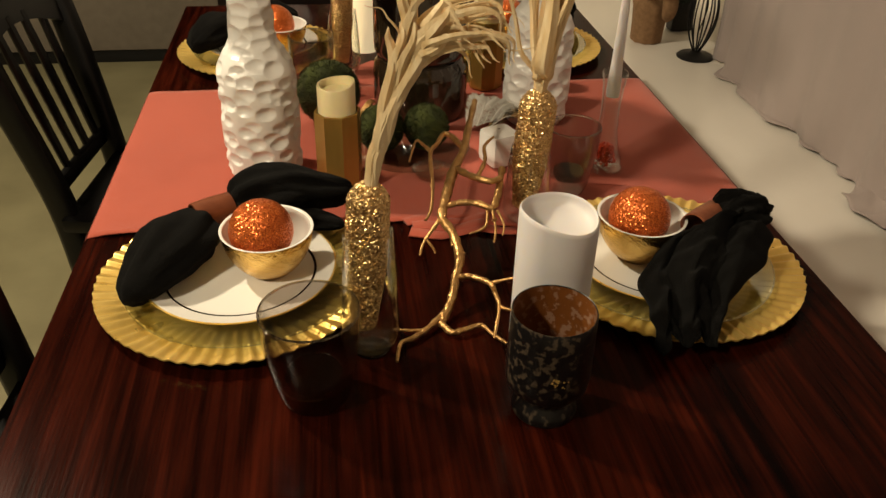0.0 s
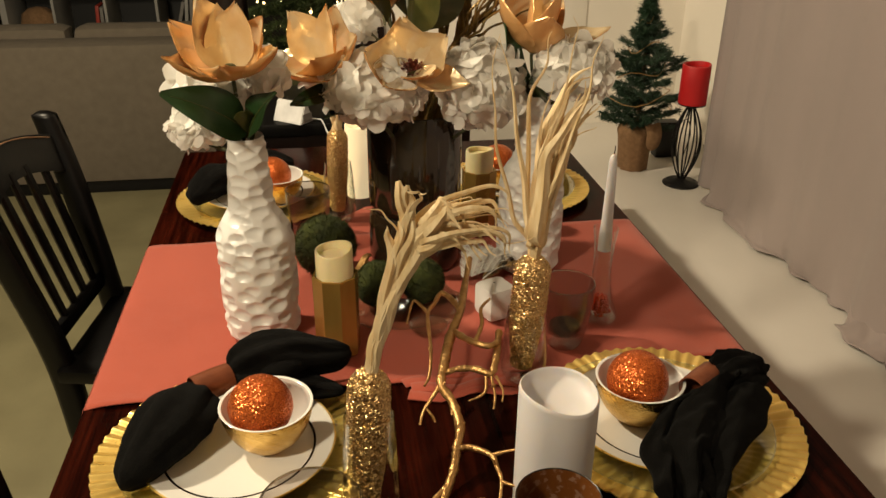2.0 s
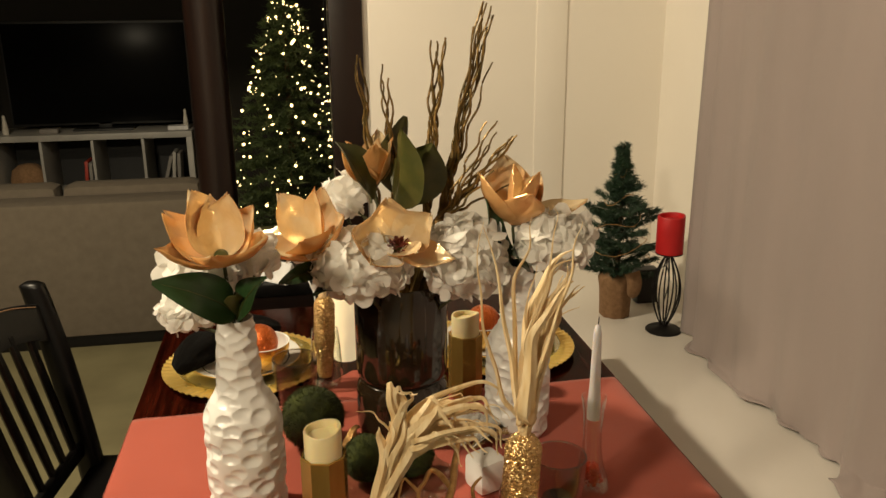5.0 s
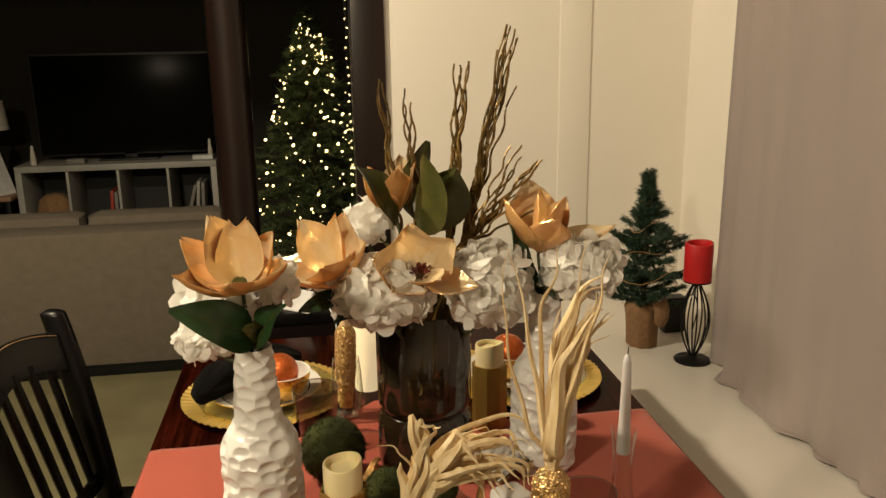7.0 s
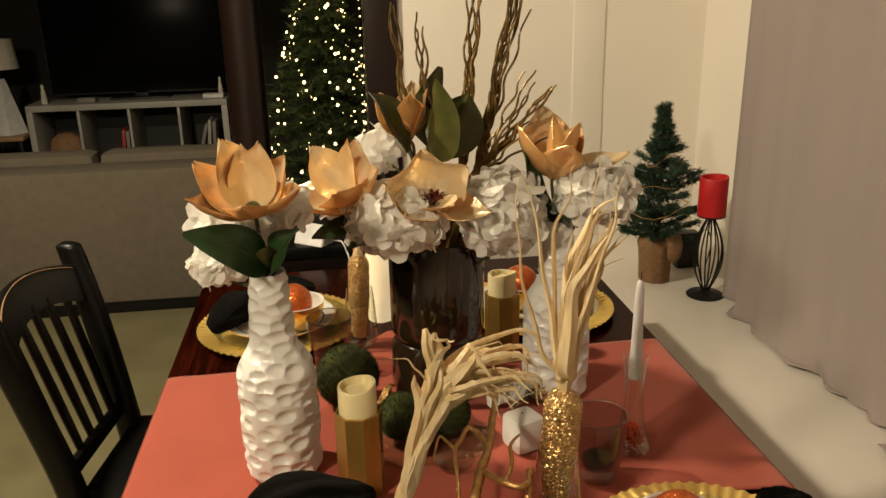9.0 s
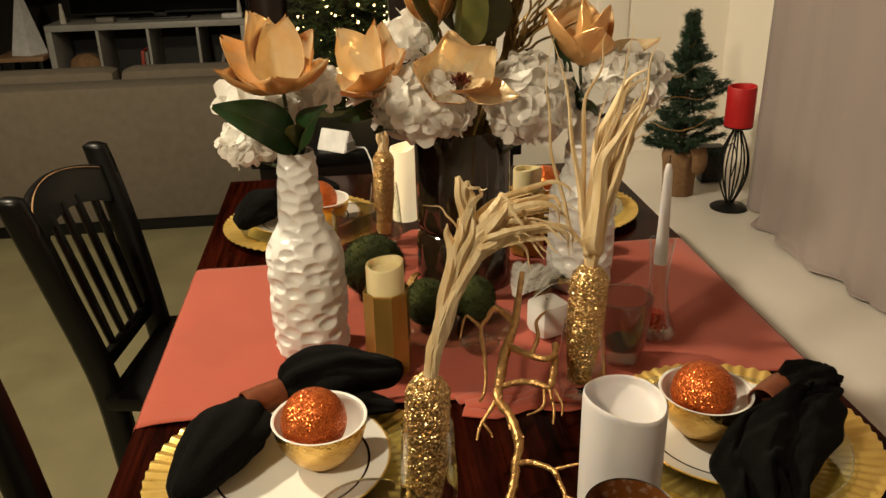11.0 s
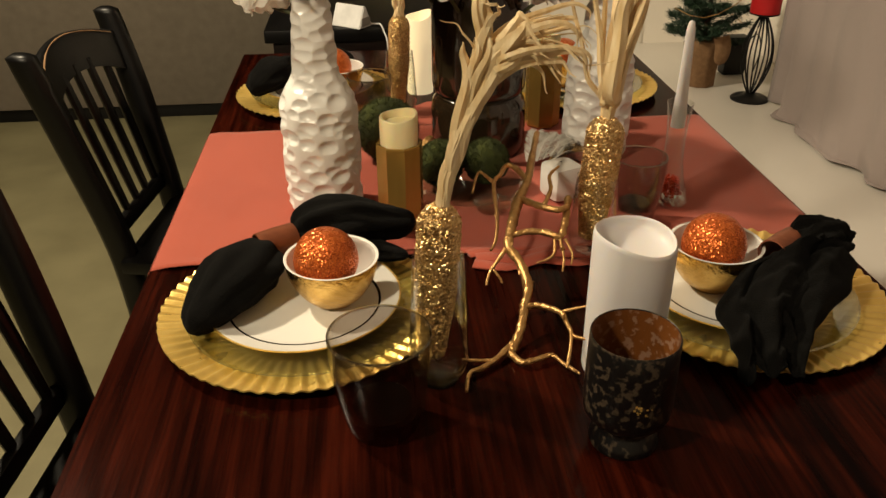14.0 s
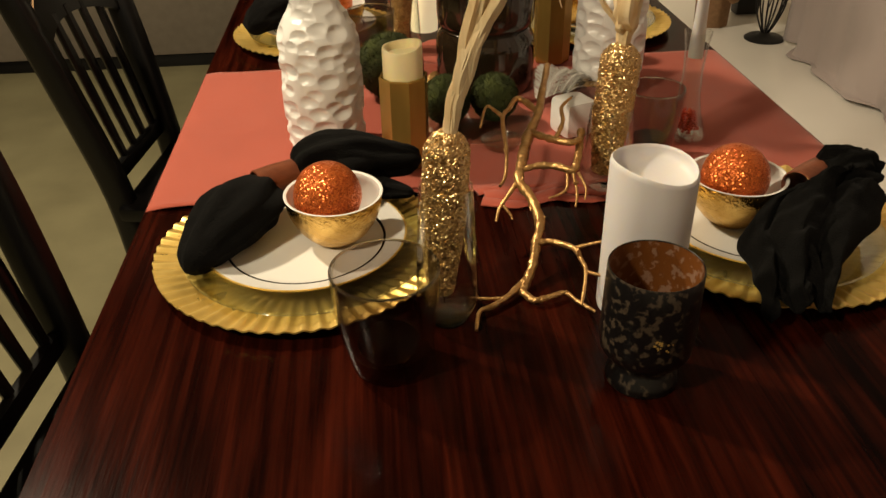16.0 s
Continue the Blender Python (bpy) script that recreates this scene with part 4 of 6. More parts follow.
def taper_holder(place):
    ob = thing("candlestick", "clear glass bud vase with red beads holding a white taper", "candlestick", place)
    prof = [(0.0, 0.0), (0.030, 0.0), (0.031, 0.004), (0.028, 0.018), (0.021, 0.038), (0.016, 0.065), (0.0145, 0.10), (0.0165, 0.135), (0.020, 0.160), (0.0188, 0.160),
            (0.0152, 0.135), (0.0132, 0.10), (0.0147, 0.066), (0.0196, 0.038), (0.0265, 0.018), (0.028, 0.008), (0.0, 0.007)]
    part("glass", lathe(prof, 48), THIN_CLEAR, ob)
    bm = bmesh.new()
    random.seed(3)
    for j in range(260):
        z = 0.010 + 0.028 * random.random()
        rr = (0.0255 - 0.45 * (z - 0.010)) * math.sqrt(random.random()) * 0.9
        a = random.uniform(0, 6.283)
        g = bmesh.ops.create_icosphere(bm, subdivisions=1, radius=0.0024)
        bmesh.ops.translate(bm, vec=(rr * math.cos(a), rr * math.sin(a), z), verts=g["verts"])
    part("beads", bm, RED_BEADS, ob, "red beads in the foot")["kind"] = "stuff"
    c = thing("taper_candle", "thin white taper candle with a black wick", "candle", (place[0], place[1], place[2] + 0.122))
    part("wax", lathe([(0.0, 0.0), (0.0104, 0.0), (0.0104, 0.025), (0.0088, 0.05), (0.0064, 0.145), (0.0042, 0.157), (0.0, 0.160)], 28), WAX, c)
    part("wick", tube(bmesh.new(), [Vector((0, 0, 0.158)), Vector((0.001, 0, 0.165)), Vector((0.001, 0, 0.172))], 0.001, 0.0008, 6), BLACK_PLASTIC, c)


taper_holder((0.496, 1.460, CLOTH))


def cube_votive(place, turn):
    ob = thing("cube_candle", "small white cube-shaped ceramic shaker", "shaker", place, turn)
    part("body", boxed((0.052, 0.052, 0.056), (0, 0, 0.028), 0.010), CERAMIC, ob)
    for x, y in ((0.0, 0.004),):
        b = lathe([(0.0, 0.0), (0.0016, 0.0), (0.0016, 0.0006), (0.0, 0.0006)], 12)
        bmesh.ops.translate(b, vec=(x, y, 0.0561), verts=b.verts)
        part("hole", b, BLACK_PLASTIC, ob, "tiny dark pouring hole")


cube_votive((0.330, 1.492, CLOTH), 22)

# ---- bottles ----


def facet_bottle(place, turn, seed):
    """Hollow dents that meet in sharp, uneven ridges, all over a bottle."""
    ob = thing("bottle_vase", "white ceramic bottle vase with a crumpled faceted surface", "vase", place, turn, "white bottle vases")
    rnd = random.Random(seed)

    def radius(z):
        if z < 0.012:
            return 0.049 + 0.005 * z / 0.012
        if z < 0.165:
            return 0.0545 + 0.0012 * math.sin((z - 0.012) / 0.153 * math.pi)
        if z < 0.225:
            t = (z - 0.165) / 0.06
            return 0.0545 - 0.0230 * (3 * t * t - 2 * t ** 3)
        return 0.0315 - 0.0055 * min(1, (z - 0.225) / 0.08)
    dents = []
    z, row = 0.002, 0
    while z < 0.33:
        count = max(7, round(2 * math.pi * radius(min(z, 0.319)) / 0.031))
        for k in range(count):
            a = 2 * math.pi * (k + 0.5 * (row % 2) + rnd.uniform(-0.40, 0.40)) / count
            zz = z + rnd.uniform(-0.0075, 0.0075)
            r = radius(max(0, min(zz, 0.319)))
            dents.append((r * math.cos(a), r * math.sin(a), zz, rnd.uniform(0, 0.00014)))
        z += 0.0165 if z < 0.2 else 0.0145
        row += 1
    cells = np.array(dents)
    seg, levels = 132, 150
    prof = []
    for i in range(levels + 1):
        z = 0.320 * i / levels
        prof.append((radius(z), z))

    def dented(a, i, r, z):
        p = np.array((r * math.cos(a), r * math.sin(a), z))
        d = cells[:, :3] - p
        d[:, 2] *= 1.35
        low = float(np.min((d * d).sum(axis=1) + cells[:, 3]))
        fade = min(1, z / 0.012, (0.320 - z) / 0.010) * (1.0 if z < 0.2 else 0.8)
        return r + fade * (min(29.0 * low, 0.0075) - 0.0042), z
    bm = lathe([(0.0, 0.0)] + prof, seg, dented)
    BOXES.add(id(bm))
    part("body", bm, CERAMIC, ob)
    lip = lathe([(0.0250, 0.3195), (0.0257, 0.321), (0.0250, 0.3225), (0.0225, 0.3215), (0.0208, 0.312), (0.020, 0.27), (0.0, 0.27)], 40)
    part("lip", lip, CERAMIC, ob)


facet_bottle((-0.043, 1.497, CLOTH - 0.002), 0, 4)
facet_bottle((0.428, 1.665, CLOTH - 0.002), 40, 9)

# ---- hurricane vase ----


def hurricane(place):
    ob = thing("hurricane_vase", "large bronze mercury glass vase with a pinched waist, full of flowers", "vase", place)
    low = [(0.0, 0.0), (0.078, 0.0), (0.083, 0.005), (0.0845, 0.02), (0.0845, 0.078), (0.082, 0.092), (0.076, 0.100), (0.0745, 0.104), (0.0, 0.104)]
    part("lower_bulb", lathe(low, 72), HURRICANE, ob, "dark lower bulb")
    high = [(0.0735, 0.1045), (0.078, 0.110), (0.082, 0.118), (0.083, 0.13), (0.083, 0.290), (0.0815, 0.292), (0.080, 0.290), (0.0795, 0.13), (0.072, 0.1075), (0.0, 0.1055)]
    part("upper_cylinder", lathe(high, 72), HURRICANE, ob, "tall upper cylinder")
    part("waist_rim", lathe([(0.0750, 0.1015), (0.0775, 0.1035), (0.0750, 0.1058), (0.0735, 0.1036)], 72, close=True), HURRICANE, ob, "thin raised ring at the waist")


hurricane((0.226, 1.72, CLOTH - 0.002))

# ---- flowers ----


def petal_mesh(name, length, width, open0, curl, cup, mat, seed, n=14, m=8, pointed=0.9):
    rnd = random.Random(seed)
    bm = bmesh.new()
    rows = []
    r, z, th = 0.006, 0.0, open0
    for i in range(n + 1):
        u = i / n
        w = width * (math.sin(math.pi * min(0.985, 0.10 + 0.86 * u ** pointed)) ** 0.8) * (1 - 0.42 * max(0, (u - 0.55) / 0.45) ** 2)
        row = []
        for k in range(m + 1):
            v = 2 * k / m - 1
            wr = (0.0045 * noise.noise((u * 3 + seed, v * 2, seed * 1.3)) + 0.0016 * noise.noise((u * 9, v * 6 + seed, 2))) * (0.3 + u)
            depth = cup * v * v * w
            tx, tz = math.sin(th), math.cos(th)
            row.append(bm.verts.new((r - tz * depth + wr, v * w / 2, z + tx * depth + wr)))
        rows.append(row)
        r += math.sin(th) * length / n
        z += math.cos(th) * length / n
        th += curl / n
    back = [[bm.verts.new(v.co + Vector((0.0007, 0, -0.0004))) for v in row] for row in rows]
    for g in (rows, back):
        for a, b in zip(g, g[1:]):
            for k in range(m):
                f = bm.faces.new((a[k], a[k + 1], b[k + 1], b[k]))
                f.material_index = 1 if g is rows else 0
    for i in range(n):
        for k in (0, m):
            bm.faces.new((rows[i][k], rows[i + 1][k], back[i + 1][k], back[i][k]))
    for k in range(m):
        bm.faces.new((rows[n][k], rows[n][k + 1], back[n][k + 1], back[n][k]))
    return mesh_from(name, bm, mat)


PETAL_GOLDS = [PETAL_GOLD, PETAL_PALE]
PETALS = [petal_mesh("petal", 0.092, 0.073, 1.15, -1.05, 0.20, PETAL_GOLDS, 1), petal_mesh("petal", 0.086, 0.070, 1.30, -1.0, 0.24, PETAL_GOLDS, 2),
          petal_mesh("petal", 0.092, 0.067, 0.70, -0.65, 0.20, PETAL_GOLDS, 3), petal_mesh("petal", 0.098, 0.058, 1.45, -0.35, 0.16, PETAL_GOLDS, 4),
          petal_mesh("petal", 0.080, 0.052, 0.40, -0.35, 0.26, PETAL_GOLDS, 5)]


def magnolia(base, axis, size, outer, inner, stem_to, label, turn=0.0, pistil=False):
    """outer, inner: (petal kind, degrees round the axis)."""
    q = Vector(axis).to_track_quat("Z", "Y") @ Euler((0, 0, radians(turn))).to_quaternion()
    ob = thing("magnolia", label, "flower", base, 0, "magnolias")
    for kind, deg, tip in [(k, d, 0) for k, d in outer] + [(k, d, 0.006) for k, d in inner]:
        p = part("petal", PETALS[kind], None, ob)
        p.rotation_mode = "QUATERNION"
        p.rotation_quaternion = q @ Euler((0, 0, radians(deg))).to_quaternion() @ Euler((radians((deg * 37 % 17) - 8), radians((deg * 53 % 21) - 9), 0)).to_quaternion()
        wob = random.Random(int(deg * 7 + kind * 13 + size * 100))
        k = size * wob.uniform(0.88, 1.14)
        p.scale = (k, k * wob.uniform(0.9, 1.12), k * wob.uniform(0.94, 1.06))
        p.location = q @ Vector((0, 0, tip * size))
    bm = lathe([(0.0, -0.006), (0.005, -0.005), (0.010, 0.0), (0.012, 0.006), (0.008, 0.012), (0.0, 0.014)], 16)
    bmesh.ops.transform(bm, matrix=q.to_matrix().to_4x4(), verts=bm.verts)
    part("calyx", bm, LEAF_BROWN, ob, "olive calyx")
    if pistil:
        bm = bmesh.new()
        rnd = random.Random(8)
        for j in range(46):
            a, s = rnd.uniform(0, 6.283), rnd.uniform(0.2, 1)
            d = Vector((math.cos(a) * s, math.sin(a) * s, 1.1)).normalized()
            tube(bm, [q @ (d * 0.006), q @ (d * (0.022 + 0.008 * rnd.random()))], 0.0008, 0.0014, 5)
        part("pistil", bm, PISTIL, ob, "dark red pistil")
    path = smooth_path([(0, 0, 0), tuple(q @ Vector((0, 0, -0.02))), tuple(Vector(stem_to) - Vector(base))], 5)
    part("stem", tube(bmesh.new(), path, 0.0028, 0.0026, 7), STEM, ob)
    return ob


def leaf_mesh(length, width, bend, mat, seed, fold=0.25):
    bm = bmesh.new()
    rows, n = [], 12
    x, z, th = 0.0, 0.0, 0.0
    for i in range(n + 1):
        u = i / n
        w = width * math.sin(math.pi * min(0.985, 0.03 + 0.95 * u ** 0.85)) ** 0.75 * (1 - 0.45 * max(0, (u - 0.5) / 0.5) ** 2)
        row = []
        for k in range(7):
            v = k / 3 - 1
            up = fold * abs(v) * w / 2 + 0.0035 * math.sin(u * 9 + seed + v * 2) * abs(v)
            row.append(bm.verts.new((x - math.sin(th) * up, v * w / 2, z + math.cos(th) * up)))
        rows.append(row)
        x += math.cos(th) * length / n
        z += math.sin(th) * length / n
        th -= bend / n
    back = [[bm.verts.new(v.co - Vector((0, 0, 0.0008))) for v in row] for row in rows]
    for g in (rows, back):
        for a, b in zip(g, g[1:]):
            for k in range(6):
                bm.faces.new((a[k], a[k + 1], b[k + 1], b[k]))
    for i in range(n):
        for k in (0, 6):
            bm.faces.new((rows[i][k], rows[i + 1][k], back[i + 1][k], back[i][k]))
    return mesh_from("leaf", bm, mat)


def leaf(parent, start, tip, width, mat, bend=0.5, roll=0.0, seed=0, fold=0.25):
    a, b = Vector(start), Vector(tip)
    d = b - a
    chord = d.length
    me = leaf_mesh(chord * (1 + bend * bend / 22), width, bend, mat, seed, fold)
    ob = part("leaf", me, mat, parent, "broad glossy leaf")
    m = d.to_track_quat("X", "Z").to_matrix() @ Matrix.Rotation(radians(roll), 3, "X") @ Matrix.Rotation(-bend / 2, 3, "Y")
    ob.rotation_euler = m.to_euler()
    ob.location = a - parent.location
    rib, x, z, th, n = [], 0.0, 0.0, 0.0, 12
    for i in range(n):
        rib.append(Vector((x, 0, z + 0.0004)))
        x += math.cos(th) * chord * (1 + bend * bend / 22) / n
        z += math.sin(th) * chord * (1 + bend * bend / 22) / n
        th -= bend / n
    part("midrib", tube(bmesh.new(), rib, 0.0011, 0.0004, 6), LEAF_BROWN, ob, "paler midrib")
    return ob


def floret_mesh(seed):
    rnd = random.Random(seed)
    bm = bmesh.new()
    for p in range(4):
        a0 = p * math.pi / 2 + rnd.uniform(-0.15, 0.15)
        size = rnd.uniform(0.0165, 0.0215)
        tilt, ph = rnd.uniform(0.05, 0.45), rnd.uniform(0, 6.28)
        rings, m = [], 14
        for s in (0.34, 0.7, 1.0):
            ring = []
            for k in range(m):
                t = 2 * math.pi * k / m
                u, v = 0.55 + 0.52 * math.cos(t) * s * (1 - 0.10 * (math.cos(t) > 0.95)), 0.56 * math.sin(t) * s
                zz = tilt * u * u * 0.8 - 0.38 * v * v + 0.055 * math.sin(t * 3 + ph) * s * s
                ring.append(bm.verts.new(Vector((u * math.cos(a0) - v * math.sin(a0), u * math.sin(a0) + v * math.cos(a0), zz)) * size))
            rings.append(ring)
        c = bm.verts.new(Vector((0.55 * math.cos(a0), 0.55 * math.sin(a0), tilt * 0.24)) * size)
        for k in range(m):
            k2 = (k + 1) % m
            bm.faces.new((c, rings[0][k], rings[0][k2]))
            for q in (0, 1):
                bm.faces.new((rings[q][k], rings[q + 1][k], rings[q + 1][k2], rings[q][k2]))
    return mesh_from("floret", bm, PETAL_WHITE)


FLORETS = [floret_mesh(i) for i in range(5)]


def hydrangea(centre, radii, count, stem_to, label, seed):
    rnd = random.Random(seed)
    small = 0.78 if radii[0] < 0.045 else 1.0
    radii = tuple(0.93 * r for r in radii)
    ob = thing("hydrangea", label, "flower", centre, 0, "hydrangeas")
    done = []
    for j in range(count * 30):
        if len(done) >= count:
            break
        d = Vector((rnd.gauss(0, 1), rnd.gauss(0, 1), rnd.gauss(0, 1))).normalized()
        if d.y > 0.75 or any((d - e).length < 1.3 / math.sqrt(count) for e in done):
            continue
        done.append(d)
        k = rnd.uniform(0.86, 1.06)
        p = part("floret", FLORETS[j % 5], None, ob)
        p.location = (d.x * radii[0] * k, d.y * radii[1] * k, d.z * radii[2] * k)
        nd = (d + Vector((rnd.uniform(-0.28, 0.28), rnd.uniform(-0.28, 0.28), rnd.uniform(-0.28, 0.28)))).normalized()
        p.rotation_mode = "QUATERNION"
        p.rotation_quaternion = nd.to_track_quat("Z", "Y") @ Euler((0, 0, rnd.uniform(0, 6.28))).to_quaternion()
        s = rnd.uniform(1.2, 1.6) * small
        p.scale = (s, s, s)
    bm = bmesh.new()
    bmesh.ops.create_icosphere(bm, subdivisions=3, radius=1)
    for v in bm.verts:
        v.co = Vector((v.co.x * radii[0], v.co.y * radii[1], v.co.z * radii[2])) * (0.90 + 0.05 * noise.noise(v.co * 4))
    part("core", bm, PETAL_WHITE, ob, "packed white inner petals")
    path = smooth_path([(0, 0, 0), (0, 0, -radii[2] * 0.8), tuple(Vector(stem_to) - Vector(centre))], 5)
    part("stem", tube(bmesh.new(), path, 0.003, 0.003, 7), STEM, ob)
    return ob


BOTTLE1, BOTTLE2, VASE = (-0.043, 1.497, 1.045), (0.428, 1.665, 1.045), (0.226, 1.70, 0.95)
m1 = magnolia((-0.052, 1.485, 1.168), (-0.10, -0.44, 1), 1.10, [(0, 10), (1, 78), (0, 150), (1, 205), (1, 262), (1, 318)], [(2, 50), (2, 128), (4, 95)], BOTTLE1,
              "peach gold silk magnolia, open, in the white bottle", 20)
leaf(m1, (-0.040, 1.49, 1.085), (-0.140, 1.425, 1.158), 0.068, LEAF, 0.9, -62, 1, 0.15)
leaf(m1, (-0.036, 1.485, 1.08), (0.010, 1.45, 1.148), 0.056, LEAF, 0.7, 55, 2, 0.2)
leaf(m1, (-0.040, 1.49, 1.075), (-0.035, 1.455, 1.125), 0.034, LEAF_BROWN, 0.4, 10, 3)
hydrangea((-0.082, 1.535, 1.140), (0.060, 0.050, 0.036), 36, BOTTLE1, "white silk hydrangea bloom below the magnolia", 21)
hydrangea((-0.108, 1.520, 1.088), (0.040, 0.036, 0.032), 24, BOTTLE1, "drooping white silk hydrangea bloom", 22)
hydrangea((-0.012, 1.53, 1.160), (0.030, 0.03, 0.034), 18, BOTTLE1, "white silk hydrangea bloom beside the magnolia", 27)

m2 = magnolia((0.082, 1.640, 1.135), (-0.42, -0.45, 0.85), 1.08, [(3, 185), (0, 95), (1, 20), (0, 255), (1, 315)], [(2, 60), (2, 150)], VASE, "peach gold silk magnolia leaning out of the vase", 0)
m3 = magnolia((0.205, 1.600, 1.135), (0.05, -0.72, 0.55), 0.94, [(0, 85), (0, 160), (1, 215), (3, 325), (0, 20)], [(2, 280)], VASE, "peach gold silk magnolia with a dark red pistil", 10, True)
m4 = magnolia((0.185, 1.720, 1.215), (-0.12, -0.15, 1), 0.95, [(2, 20), (2, 95), (0, 170), (2, 240), (2, 310)], [(4, 60), (4, 200)], VASE, "half-closed peach gold silk magnolia above the vase", 15)
m5 = magnolia((0.416, 1.660, 1.150), (0.04, -0.2, 1), 1.12, [(2, 10), (2, 80), (0, 180), (2, 250), (3, 350)], [(4, 130), (2, 300)], BOTTLE2, "peach gold silk magnolia in the white bottle", 0)
hydrangea((0.150, 1.615, 1.108), (0.080, 0.062, 0.054), 66, VASE, "large white silk hydrangea bloom at the rim of the vase", 23)
hydrangea((0.325, 1.640, 1.100), (0.068, 0.060, 0.072), 66, VASE, "large white silk hydrangea bloom at the rim of the vase", 24)
hydrangea((0.480, 1.630, 1.125), (0.062, 0.052, 0.046), 48, BOTTLE2, "white silk hydrangea bloom in the bottle", 25)
hydrangea((0.135, 1.76, 1.190), (0.040, 0.04, 0.040), 16, VASE, "small white silk hydrangea bloom behind the magnolias", 26)
hydrangea((0.055, 1.72, 1.125), (0.036, 0.04, 0.040), 14, VASE, "small white silk hydrangea bloom behind the magnolias", 28)
leaf(m4, (0.175, 1.680, 1.195), (0.116, 1.650, 1.300), 0.074, LEAF_BROWN, 0.5, -50, 4, 0.4)
leaf(m4, (0.215, 1.665, 1.185), (0.222, 1.630, 1.318), 0.104, LEAF_BROWN, 0.2, -80, 5, 0.35)
leaf(m4, (0.235, 1.68, 1.185), (0.276, 1.655, 1.290), 0.096, LEAF_BROWN, 0.3, -70, 6, 0.4)
leaf(m4, (0.215, 1.72, 1.20), (0.245, 1.74, 1.325), 0.075, LEAF_BROWN, 0.3, -85, 7, 0.3)
leaf(m2, (0.10, 1.63, 1.10), (0.020, 1.585, 1.092), 0.036, LEAF, 0.5, -40, 8)
leaf(m2, (0.10, 1.66, 1.09), (-0.01, 1.70, 1.115), 0.05, LEAF_BROWN, 0.5, 20, 9)
leaf(m2, (0.12, 1.64, 1.06), (0.07, 1.57, 1.075), 0.03, LEAF, 0.5, -20, 12)
leaf(m3, (0.22, 1.65, 1.09), (0.15, 1.64, 1.185), 0.04, LEAF_BROWN, 0.5, 30, 13)
leaf(m5, (0.418, 1.655, 1.075), (0.362, 1.635, 1.200), 0.040, LEAF, -0.4, -65, 10)
leaf(m5, (0.425, 1.655, 1.068), (0.400, 1.60, 1.108), 0.052, LEAF, 0.6, -45, 11)


def willow():
    ob = thing("curly_willow", "tall curly willow twigs, green-brown with gilt edges, in the vase", "branches", (0.27, 1.72, 0.96))
    rnd = random.Random(6)
    groups = [((0.300, 1.72, 1.15), (0.378, 1.72, 1.512), 13, 0.019), ((0.275, 1.72, 1.16), (0.304, 1.72, 1.455), 9, 0.018),
              ((0.225, 1.74, 1.15), (0.212, 1.72, 1.415), 5, 0.012), ((0.195, 1.74, 1.15), (0.168, 1.72, 1.440), 4, 0.010),
              ((0.290, 1.70, 1.15), (0.419, 1.66, 1.300), 5, 0.012), ((0.280, 1.69, 1.13), (0.384, 1.68, 1.328), 7, 0.016)]
    for root, tip, count, spread in groups:
        root, tip = Vector(root), Vector(tip)
        for j in range(count):
            e = tip + Vector((rnd.uniform(-1, 1) * spread, rnd.uniform(-1, 1) * spread, -rnd.random() ** 2 * 0.10))
            pts = [Vector((0.24 + rnd.uniform(-0.02, 0.02), 1.70, 0.962))]
            ph, fr = rnd.uniform(0, 6.28), rnd.uniform(16, 24)
            n = 40
            for i in range(n + 1):
                t = i / n
                c = root.lerp(e, t)
                amp = 0.0045 * (1 - 0.5 * t)
                pts.append(c + Vector((amp * math.sin(fr * t + ph) * 1.3, amp * math.cos(fr * t + ph), 0)) + Vector((rnd.uniform(-1, 1), 0, 0)) * 0.0004)
            part("twig", tube(bmesh.new(), [p - Vector((0.27, 1.72, 0.96)) for p in pts], 0.0031, 0.0015, 6, 0.1), WILLOW, ob)


willow()

# ---- gilded branch ----


